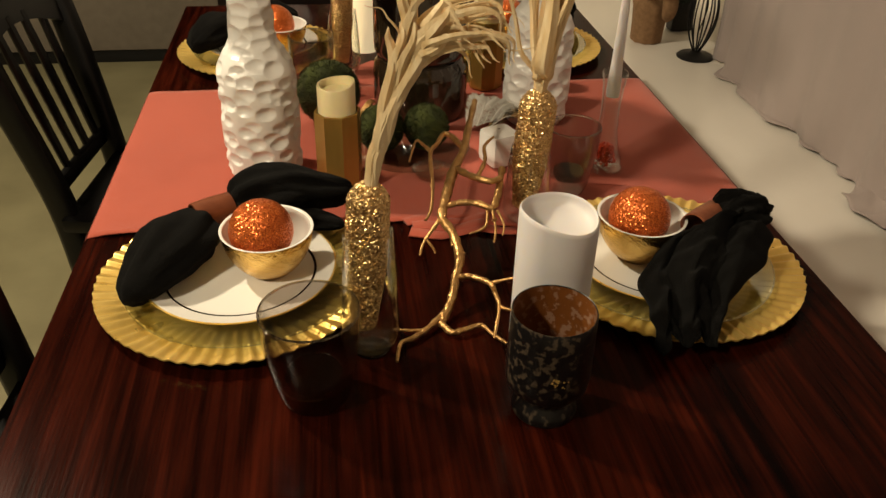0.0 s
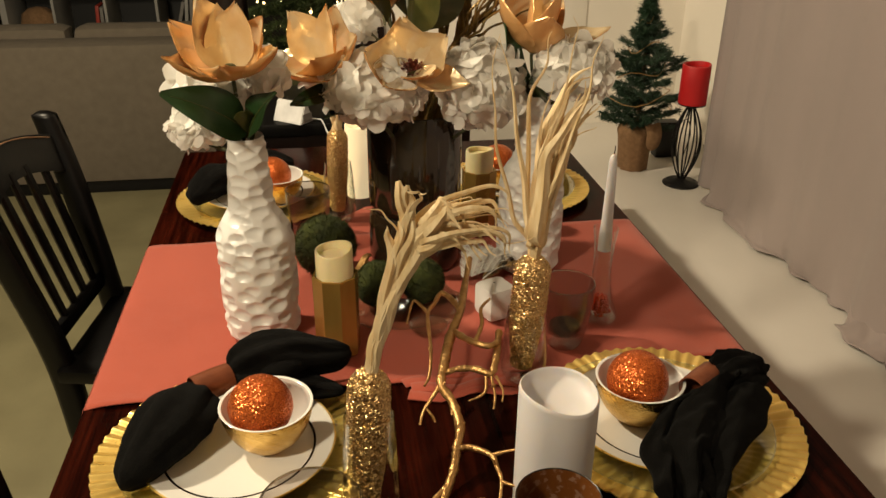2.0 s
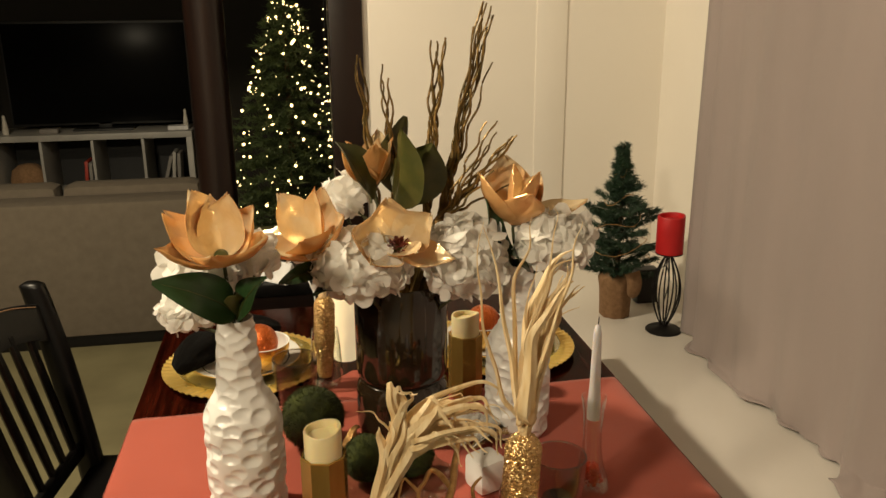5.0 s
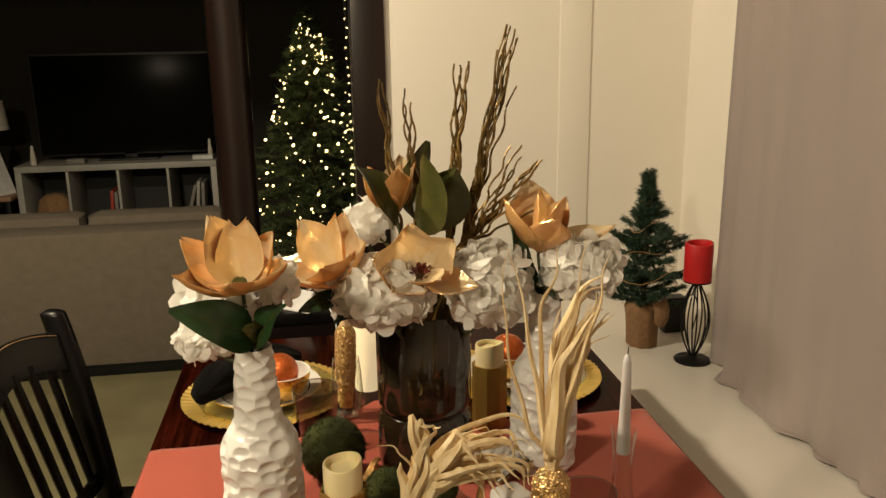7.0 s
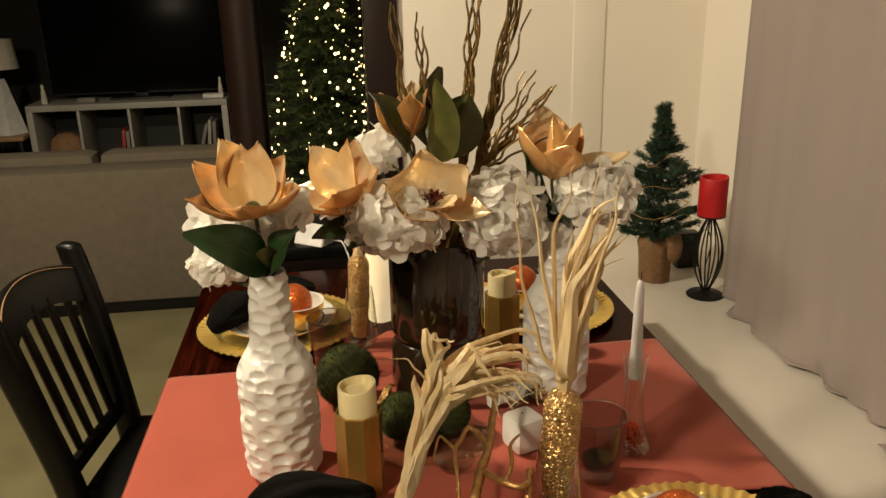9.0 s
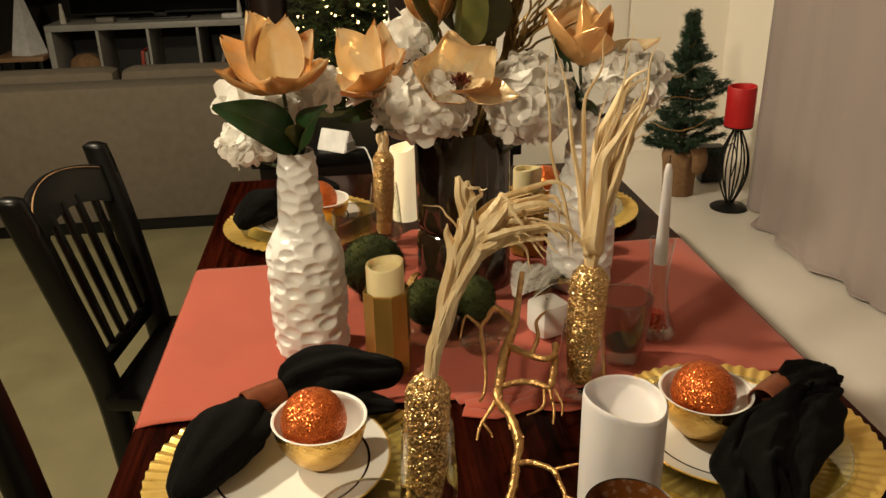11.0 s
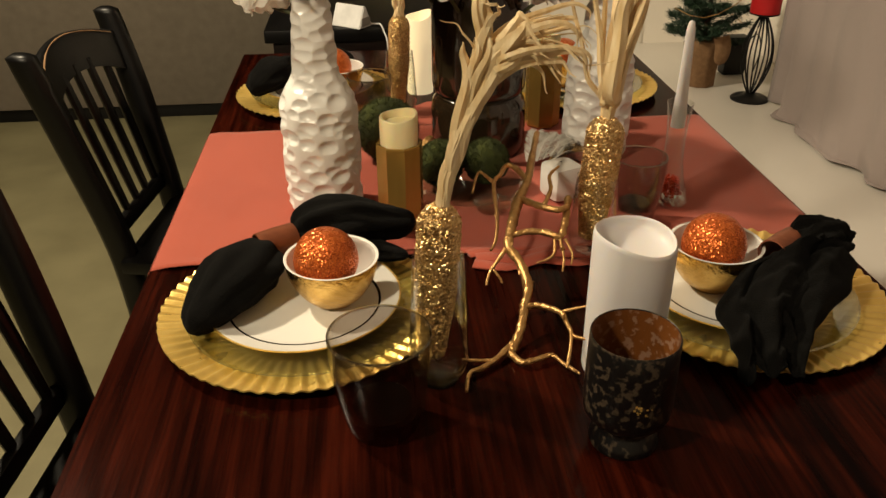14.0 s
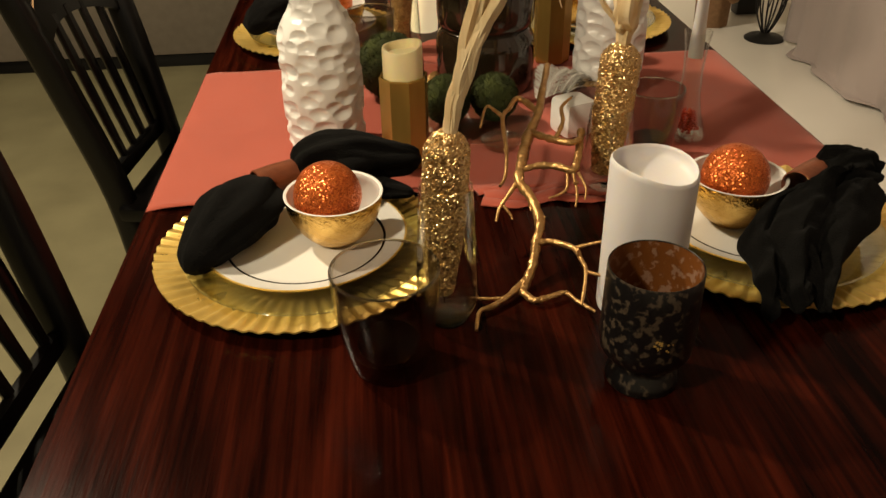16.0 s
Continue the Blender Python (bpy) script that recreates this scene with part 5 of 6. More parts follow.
def gold_branch():
    o = Vector((0.20, 1.12, TOP))
    ob = thing("gilded_branch", "gold painted bare branch lying over the table", "branch", o)

    def limb(points, r0, r1):
        path = [p - o for p in smooth_path(points, 6)]
        part("limb", tube(bmesh.new(), path, r0, r1, 10, 0.17), GOLD_PAINT, ob)

    limb([(0.181, 1.078, 0.757), (0.192, 1.098, 0.763), (0.200, 1.114, 0.772), (0.206, 1.132, 0.785), (0.213, 1.152, 0.800), (0.209, 1.190, 0.812), (0.198, 1.210, 0.824),
          (0.207, 1.244, 0.831), (0.216, 1.275, 0.836), (0.228, 1.312, 0.840)], 0.0055, 0.0068)
    limb([(0.228, 1.312, 0.840), (0.247, 1.350, 0.850), (0.260, 1.395, 0.860), (0.282, 1.470, 0.872)], 0.0062, 0.0042)
    limb([(0.189, 1.094, 0.762), (0.164, 1.070, 0.757), (0.145, 1.055, 0.756), (0.130, 1.047, 0.756), (0.123, 1.018, 0.754)], 0.0042, 0.0018)
    limb([(0.160, 1.067, 0.757), (0.140, 1.068, 0.757), (0.124, 1.073, 0.756)], 0.0025, 0.0014)
    limb([(0.181, 1.078, 0.757), (0.191, 1.060, 0.757), (0.208, 1.062, 0.758), (0.227, 1.068, 0.758), (0.238, 1.052, 0.757), (0.252, 1.035, 0.755)], 0.0044, 0.0016)
    limb([(0.206, 1.130, 0.785), (0.222, 1.128, 0.787), (0.243, 1.108, 0.790), (0.246, 1.085, 0.790), (0.246, 1.061, 0.788), (0.235, 1.028, 0.770)], 0.0046, 0.0016)
    limb([(0.243, 1.107, 0.790), (0.258, 1.104, 0.796), (0.276, 1.100, 0.802)], 0.0026, 0.0012)
    limb([(0.246, 1.064, 0.788), (0.254, 1.056, 0.789), (0.262, 1.050, 0.790)], 0.0024, 0.0012)
    limb([(0.205, 1.229, 0.829), (0.224, 1.232, 0.832), (0.247, 1.228, 0.832), (0.264, 1.216, 0.831), (0.272, 1.230, 0.836), (0.279, 1.250, 0.842), (0.290, 1.288, 0.850)], 0.0040, 0.0050)
    limb([(0.258, 1.220, 0.830), (0.254, 1.203, 0.812), (0.232, 1.196, 0.806)], 0.0024, 0.0012)
    limb([(0.264, 1.216, 0.830), (0.266, 1.196, 0.812), (0.262, 1.182, 0.800)], 0.0024, 0.0012)
    limb([(0.270, 1.212, 0.830), (0.277, 1.198, 0.816), (0.274, 1.188, 0.806)], 0.0020, 0.0011)
    limb([(0.230, 1.312, 0.840), (0.238, 1.290, 0.845), (0.250, 1.265, 0.850), (0.268, 1.250, 0.852), (0.284, 1.262, 0.850)], 0.0050, 0.0040)
    limb([(0.252, 1.266, 0.850), (0.266, 1.290, 0.862), (0.270, 1.318, 0.870), (0.285, 1.330, 0.878)], 0.0034, 0.0016)
    limb([(0.247, 1.352, 0.850), (0.237, 1.392, 0.850), (0.226, 1.404, 0.850), (0.214, 1.384, 0.845), (0.201, 1.362, 0.840), (0.197, 1.300, 0.822), (0.190, 1.262, 0.806), (0.181, 1.245, 0.800)], 0.0044, 0.0018)
    limb([(0.203, 1.364, 0.840), (0.194, 1.386, 0.842), (0.184, 1.400, 0.842), (0.170, 1.355, 0.832)], 0.0030, 0.0014)
    limb([(0.197, 1.212, 0.823), (0.186, 1.200, 0.815), (0.172, 1.190, 0.800), (0.166, 1.176, 0.790)], 0.0034, 0.0015)
    limb([(0.176, 1.193, 0.803), (0.184, 1.184, 0.794), (0.186, 1.180, 0.789)], 0.0020, 0.0011)
    rnd = random.Random(2)
    for p in ((0.150, 1.06, 0.757), (0.213, 1.15, 0.80), (0.199, 1.205, 0.823), (0.245, 1.09, 0.79), (0.22, 1.066, 0.758), (0.268, 1.206, 0.82), (0.196, 1.29, 0.82), (0.21, 1.25, 0.831), (0.206, 1.17, 0.806)):
        d = Vector((rnd.uniform(-1, 1), rnd.uniform(-1, 1), rnd.uniform(0, 0.8))).normalized() * rnd.uniform(0.008, 0.014)
        limb([p, Vector(p) + d], 0.0018, 0.0010)


gold_branch()

# ---- moss balls, tray, feathers ----


def moss_ball(place, r, seed):
    rnd = random.Random(seed)
    bm = bmesh.new()
    bmesh.ops.create_icosphere(bm, subdivisions=4, radius=r)
    for v in bm.verts:
        v.co *= 1 + 0.05 * noise.noise(v.co * 60 + Vector((seed, 0, 0))) + 0.02 * rnd.uniform(-1, 1)
    ob = thing("moss_ball", "round dark green moss ball", "moss ball", place, 0, "moss balls")
    part("ball", bm, MOSS, ob)
    bm = bmesh.new()
    for j in range(6000):
        d = Vector((rnd.gauss(0, 1), rnd.gauss(0, 1), rnd.gauss(0, 1))).normalized()
        a = d.orthogonal().normalized()
        a = Matrix.Rotation(rnd.uniform(0, 6.28), 3, d) @ a
        b0 = d * r * 0.98
        tip = d * r * rnd.uniform(1.03, 1.12) + a * rnd.uniform(-0.004, 0.004)
        s = 0.0007
        bm.faces.new((bm.verts.new(b0 + a * s), bm.verts.new(b0 - a * s), bm.verts.new(tip)))
    part("fuzz", bm, MOSS, ob, smooth=False)["kind"] = "stuff"


moss_ball((0.060, 1.676, CLOTH + 0.054), 0.0535, 1)
moss_ball((0.142, 1.545, CLOTH + 0.042), 0.037, 2)
moss_ball((0.217, 1.545, CLOTH + 0.042), 0.036, 3)


def tray():
    def wave(a, i, r, z):
        return r * (1 + 0.05 * math.cos(a * 7)) * (1.15 if abs(math.cos(a)) > 0.6 else 1), z + 0.002 * math.cos(a * 7) * (r > 0.05)
    ob = part("glass_tray", lathe([(0.0, 0.002), (0.06, 0.002), (0.085, 0.009), (0.0865, 0.008), (0.062, 0.0), (0.0, 0.0)], 70, wave), SILVER_GLASS)
    ob.location = (0.185, 1.535, CLOTH)
    tagged(ob, "wavy glass dish under the moss balls", "dish")
    ob = part("glass_dish", lathe([(0.0, 0.002), (0.022, 0.002), (0.030, 0.012), (0.031, 0.011), (0.024, 0.0), (0.0, 0.0)], 48), SILVER_GLASS)
    ob.location = (0.215, 1.455, CLOTH)
    tagged(ob, "small clear glass dish", "dish")


tray()


def feather(place, tip, width, mat, seed, label):
    rnd = random.Random(seed)
    a, b = Vector(place), Vector(tip)
    ob = thing("feather", label, "feather", a, 0, "feathers")
    d = b - a
    mid = d * 0.5 + Vector((0, 0, 0.012))
    path = smooth_path([(0, 0, 0), tuple(mid), tuple(d)], 10)
    part("quill", tube(bmesh.new(), path, 0.0011, 0.0004, 6), FEATHER_WHITE, ob)
    bm = bmesh.new()
    side = d.normalized().cross(Vector((0, 0, 1))).normalized()
    along = d.normalized()
    n = 70
    for i in range(n):
        t = i / (n - 1)
        k = t * (len(path) - 1.001)
        p = path[int(k)].lerp(path[int(k) + 1], k % 1)
        for s in (-1, 1):
            w = width * (math.sin(math.pi * (0.12 + 0.84 * t)) ** 0.7) * rnd.uniform(0.85, 1.1)
            e = p + side * s * w / 2 + along * w * 0.4 + Vector((0, 0, rnd.uniform(-0.002, 0.004)))
            f = along * 0.0009
            bm.faces.new((bm.verts.new(p - f), bm.verts.new(p + f), bm.verts.new(e + f), bm.verts.new(e - f * 0.3)))
    part("vane", bm, mat, ob, smooth=False)["kind"] = "stuff"


for i in range(5):
    feather((0.300 + 0.012 * i, 1.60, CLOTH + 0.010 + 0.004 * i), (0.325 + 0.020 * i, 1.665 - 0.01 * (i % 2), CLOTH + 0.042 - 0.004 * i), 0.032, FEATHER_WHITE, 30 + i, "soft white feather beside the vase")
for i in range(3):
    feather((0.330, 1.595, CLOTH + 0.010), (0.395 + 0.006 * i, 1.600 + 0.022 * i, CLOTH + 0.028), 0.022, FEATHER_BROWN, 50 + i, "brown barred feather beside the vase")

g = part("gold_leaf_pick", ribbon(bmesh.new(), smooth_path([(0.100, 1.60, CLOTH + 0.012), (0.118, 1.612, CLOTH + 0.036), (0.130, 1.626, CLOTH + 0.052), (0.140, 1.64, CLOTH + 0.046)], 6), 0.020, 0.4, 0.001, 0.3), GOLD_PAINT)
tagged(g, "gilded leaf leaning by the moss ball", "leaf")
card = part("black_card", boxed((0.055, 0.03, 0.003), (0, 0, 0), 0.001), BLACK_PLASTIC)
card.location, card.rotation_euler = (0.085, 1.80, CLOTH + 0.012), (radians(25), 0, radians(-35))
tagged(card, "small dark place card on the runner", "card")

# ---- chairs ----


def chair(place, turn):
    ob = thing("dining_chair", "black painted wooden dining chair with a spindle back, worn edges", "chair", place, turn, "chairs at the table")
    seat = boxed((0.43, 0.40, 0.032), (0.205, 0, 0.445), 0.010)
    for v in seat.verts:
        v.co.y *= 0.95 + 0.25 * v.co.x
    part("seat", seat, BLACK_WOOD, ob)
    half = 0.187

    def on_back(z):
        t = (z - 0.46) / 0.48
        return -0.012 - 0.075 * t - 0.028 * t * t
    for s in (-1, 1):
        path = smooth_path([(0.02, s * (half - 0.034), 0.0), (0.005, s * (half - 0.034), 0.25), (on_back(0.47), s * (half - 0.034), 0.47), (on_back(0.70), s * (half - 0.012), 0.70), (on_back(0.845), s * (half + 0.002), 0.845), (on_back(0.906), s * (half + 0.006), 0.906)], 6)
        bm = bmesh.new()
        rows = []
        n = len(path)
        for i, p in enumerate(path):
            t = i / (n - 1)
            wx, wy = 0.024 + 0.004 * math.sin(t * 3.1), 0.021 - 0.003 * t
            if i == n - 1:
                wx, wy = wx * 0.55, wy * 0.6
            rows.append([bm.verts.new(p + Vector((dx * wx, dy * wy, 0))) for dx, dy in ((-1, -0.6), (-0.6, -1), (0.6, -1), (1, -0.6), (1, 0.6), (0.6, 1), (-0.6, 1), (-1, 0.6))])
        for a, b in zip(rows, rows[1:]):
            for k in range(8):
                bm.faces.new((a[k], a[(k + 1) % 8], b[(k + 1) % 8], b[k]))
        bm.faces.new(rows[0])
        bm.faces.new(rows[-1])
        part("back_post", bm, BLACK_WOOD, ob)
        leg = tube(bmesh.new(), [Vector((0.37, s * 0.18, 0.0)), Vector((0.375, s * 0.18, 0.2)), Vector((0.37, s * 0.175, 0.43))], 0.016, 0.021, 12)
        part("front_leg", leg, BLACK_WOOD, ob)
        st = tube(bmesh.new(), [Vector((0.01, s * 0.175, 0.20)), Vector((0.37, s * 0.18, 0.20))], 0.010, 0.010, 10)
        part("stretcher", st, BLACK_WOOD, ob)
    # curved crest rail
    bm = bmesh.new()
    rows = []
    for i in range(17):
        t = i / 8 - 1
        y = t * (half - 0.01)
        hump = 0.030 * (1 - t * t)
        bow = -0.030 * (1 - t * t)
        lo, hi = 0.766 + 0.045 * (1 - t * t), 0.858 + hump
        xl, xh = on_back(lo) + bow, on_back(hi) + bow
        rows.append([bm.verts.new((xl - 0.010, y, lo)), bm.verts.new((xl + 0.010, y, lo)), bm.verts.new((xh + 0.010, y, hi - 0.004)), bm.verts.new((xh + 0.005, y, hi)), bm.verts.new((xh - 0.005, y, hi)), bm.verts.new((xh - 0.010, y, hi - 0.004))])
    for a, b in zip(rows, rows[1:]):
        for k in range(6):
            bm.faces.new((a[k], a[(k + 1) % 6], b[(k + 1) % 6], b[k]))
    bm.faces.new(rows[0])
    bm.faces.new(rows[-1])
    part("crest_rail", bm, BLACK_WOOD, ob)
    edge = [Vector((on_back(0.858 + 0.030 * (1 - t * t)) - 0.030 * (1 - t * t) + 0.0075, t * (half - 0.03), 0.8575 + 0.030 * (1 - t * t))) for t in [k / 8 - 1 for k in range(17)]]
    part("worn_edge", tube(bmesh.new(), edge, 0.0017, 0.0012, 6, 0.3), OAK, ob, "bare wood along the worn edge")
    for z, h in ((0.505, 0.035),):
        b = boxed((0.018, 2 * half - 0.07, h), (on_back(z) - 0.008, 0, z), 0.004)
        part("back_rail", b, BLACK_WOOD, ob)
    for k in range(5):
        y = -0.112 + 0.056 * k
        b = bmesh.new()
        z0, z1 = 0.505, 0.800 + 0.03 * (1 - (y / half) ** 2)
        x0, x1 = on_back(z0) - 0.008, on_back(z1) - 0.024 * (1 - (y / half) ** 2)
        rows = []
        for i in range(9):
            t = i / 8
            w = 0.0095 + 0.0045 * math.sin(math.pi * t)
            p = Vector((x0 + (x1 - x0) * t, y * (1 + 0.06 * t), z0 + (z1 - z0) * t))
            rows.append([b.verts.new(p + Vector((dx * 0.006, dy * w, 0))) for dx, dy in ((-1, -0.7), (0, -1), (1, -0.7), (1, 0.7), (0, 1), (-1, 0.7))])
        for a, c in zip(rows, rows[1:]):
            for q in range(6):
                b.faces.new((a[q], a[(q + 1) % 6], c[(q + 1) % 6], c[q]))
        b.faces.new(rows[0])
        b.faces.new(rows[-1])
        part("spindle", b, BLACK_WOOD, ob)
    return ob


first = chair((-0.478, 2.06, 0), -8)
copy_thing(first, pose(-0.462, 1.24, 0, 0, 0, -6))

# ---- console behind the table ----


def console():
    ob = thing("console_table", "low black wooden side table behind the dining table", "side table", (0.13, 2.72, 0))
    part("top", boxed((0.74, 0.42, 0.035), (0, 0, 0.7625), 0.006), BLACK_WOOD, ob)
    part("drawer_front", boxed((0.70, 0.39, 0.11), (0, 0, 0.688), 0.004), DARK_WOOD, ob)
    for sx in (-0.33, 0.33):
        for sy in (-0.175, 0.175):
            part("leg", boxed((0.045, 0.045, 0.634), (sx, sy, 0.317), 0.004), BLACK_WOOD, ob)


console()


def prism_device(place, turn):
    ob = thing("prism_device", "small white wedge-shaped plastic gadget with a white cord", "gadget", place, turn)
    bm = bmesh.new()
    L, w, h = 0.095, 0.058, 0.055
    pts = [(-w / 2, 0), (w / 2, 0), (0.004, h), (-0.004, h)]
    a = [bm.verts.new((-L / 2, y, z)) for y, z in pts]
    b = [bm.verts.new((L / 2, y, z)) for y, z in pts]
    for k in range(4):
        bm.faces.new((a[k], a[(k + 1) % 4], b[(k + 1) % 4], b[k]))
    bm.faces.new(a)
    bm.faces.new(b)
    bmesh.ops.bevel(bm, geom=list(bm.edges), offset=0.002, segments=2, affect="EDGES")
    part("body", bm, WHITE_PLASTIC, ob)
    part("end_panel", boxed((0.002, 0.036, 0.022), (L / 2 + 0.0015, 0, 0.016), 0.0008), GREY_COVER, ob, "grey end panel")
    return ob


gadget = prism_device((-0.008, 2.545, 0.78), -38)
GADGET_CORD = [Vector(p) for p in smooth_path([(0.02, 2.56, 0.783), (0.055, 2.53, 0.786), (0.068, 2.505, 0.790), (0.078, 2.490, 0.77), (0.085, 2.475, 0.74), (0.09, 2.46, 0.60), (0.10, 2.45, 0.30), (0.12, 2.47, 0.004), (0.2, 2.6, 0.004)], 6)]
back = gadget.matrix_basis.inverted()
part("power_cord", tube(bmesh.new(), [back @ p for p in GADGET_CORD], 0.0022, 0.0022, 7), WHITE_PLASTIC, gadget, "thin white cord")

# ---- ledge things ----


def mini_tree(place):
    ob = thing("small_tree", "small artificial Christmas tree in a burlap-wrapped pot", "christmas tree", place)
    rnd = random.Random(12)
    pot = lathe([(0.0, 0.0), (0.047, 0.0), (0.049, 0.004), (0.054, 0.10), (0.060, 0.125), (0.055, 0.145), (0.040, 0.150), (0.0, 0.146)], 36,
                lambda a, i, r, z: (r * (1 + 0.05 * math.sin(a * 9 + i)), z + 0.006 * math.sin(a * 5) * (i > 3)))
    part("pot_wrap", pot, BURLAP, ob, "brown burlap wrap")
    part("trunk", tube(bmesh.new(), [Vector((0, 0, 0.10)), Vector((0.003, 0, 0.35)), Vector((0, 0, 0.575))], 0.009, 0.004, 8), BARK, ob)
    bm = bmesh.new()
    for j in range(130):
        t = (j + rnd.random()) / 130
        z = 0.135 + 0.43 * t
        L = (0.136 * (1 - 0.5 * t) if t < 0.5 else 0.092 * (1 - (t - 0.5) / 0.5) ** 2.0 + 0.014) * rnd.uniform(0.5, 1.22)
        a = j * 2.399 + rnd.uniform(-0.3, 0.3)
        d = Vector((math.cos(a), math.sin(a), rnd.uniform(-0.25, 0.45))).normalized()
        for q in range(int(80 + L * 1700)):
            u = rnd.random() ** 0.6
            c = Vector((0, 0, z)) + d * L * u + Vector((rnd.gauss(0, 0.004), rnd.gauss(0, 0.004), rnd.gauss(0, 0.004) + 0.012 * u * u))
            nd = (d * 0.9 + Vector((rnd.gauss(0, 1), rnd.gauss(0, 1), rnd.gauss(0, 1))) * 0.75).normalized()
            s = nd.orthogonal().normalized() * 0.0016
            bm.faces.new((bm.verts.new(c - s), bm.verts.new(c + s), bm.verts.new(c + nd * rnd.uniform(0.011, 0.023))))
    crown = part("crown", bm, PINE, ob, "dark green needles", smooth=False)
    garland = [Vector((math.cos(i * 0.42) * (0.104 * (1 - i / 62) + 0.010), math.sin(i * 0.42) * (0.104 * (1 - i / 62) + 0.010), 0.19 + 0.32 * i / 60 + 0.012 * math.sin(i * 1.1))) for i in range(60)]
    part("garland", tube(bmesh.new(), garland, 0.0014, 0.0014, 5), GOLD_PAINT, ob, "thin gold wire garland")
    bow = ribbon(bmesh.new(), smooth_path([(0.03, -0.058, 0.165), (0.035, -0.070, 0.13), (0.028, -0.072, 0.08)], 5), 0.05, 0.12, 0.002, 0.2, across=Vector((0, 1, 0)))
    part("burlap_tail", bow, BURLAP, ob)


mini_tree((1.085, 2.80, 0.50))


def wire_stand(place):
    ob = thing("candle_stand", "black wire candle stand with an egg-shaped cage", "candle stand", place)
    part("foot", lathe([(0.0, 0.0), (0.056, 0.0), (0.057, 0.004), (0.050, 0.009), (0.020, 0.013), (0.010, 0.022), (0.0, 0.022)], 40), IRON, ob)
    for k in range(10):
        a = 2 * math.pi * k / 10
        path = [Vector((math.cos(a) * r, math.sin(a) * r, z)) for r, z in [(0.008 + 0.036 * math.sin(math.pi * i / 16) ** 0.9, 0.018 + 0.235 * i / 16) for i in range(17)]]
        part("wire", tube(bmesh.new(), path, 0.0026, 0.0026, 6), IRON, ob)
    part("saucer", lathe([(0.0, 0.250), (0.018, 0.250), (0.042, 0.258), (0.043, 0.262), (0.0, 0.262)], 36), IRON, ob)
    pillar("red_candle", (place[0], place[1], place[2] + 0.262), 0.042, 0.118, RED_WAX, "red wax pillar candle on a black wire stand", 0.015, 0.004, 1.0)


wire_stand((1.185, 2.635, 0.50))
ad = thing("power_adapter", "black plastic power adapter standing behind the small tree", "adapter", (1.235, 2.90, 0.50))
part("body", boxed((0.075, 0.05, 0.125), (0, 0, 0.0625), 0.006), BLACK_PLASTIC, ad)
part("cable", tube(bmesh.new(), smooth_path([(0.03, 0, 0.09), (0.065, -0.01, 0.13), (0.08, -0.02, 0.08), (0.06, -0.03, 0.004)], 6), 0.0022, 0.0022, 6), BLACK_PLASTIC, ad)

# ---- living room ----


def sofa():
    ob = thing("sofa", "long taupe cloth sofa seen from behind", "sofa", (-1.35, 4.495, 0))
    part("back_panel", boxed((1.96, 0.20, 0.625), (0, -0.33, 0.3725), 0.025), SOFA, ob)
    part("plinth", boxed((1.92, 0.80, 0.055), (0, 0, 0.0275), 0.004), BLACK_WOOD, ob, "dark plinth")
    part("seat_base", boxed((1.94, 0.60, 0.30), (0, 0.07, 0.21), 0.03), SOFA, ob)
    for sx in (-0.64, 0.0, 0.64):
        bm = boxed((0.625, 0.17, 0.34), (sx, -0.13, 0.545), 0.05)
        for v in bm.verts:
            v.co.z += 0.018 * math.cos((v.co.x - sx) * 4.6) * (v.co.z > 0.5) + 0.004 * noise.noise(v.co * 8)
        part("back_cushion", bm, SOFA, ob, "soft back cushion")
    for sx in (-0.92, 0.92):
        part("arm", boxed((0.14, 0.62, 0.46), (sx, 0.08, 0.29), 0.03), SOFA, ob)


sofa()


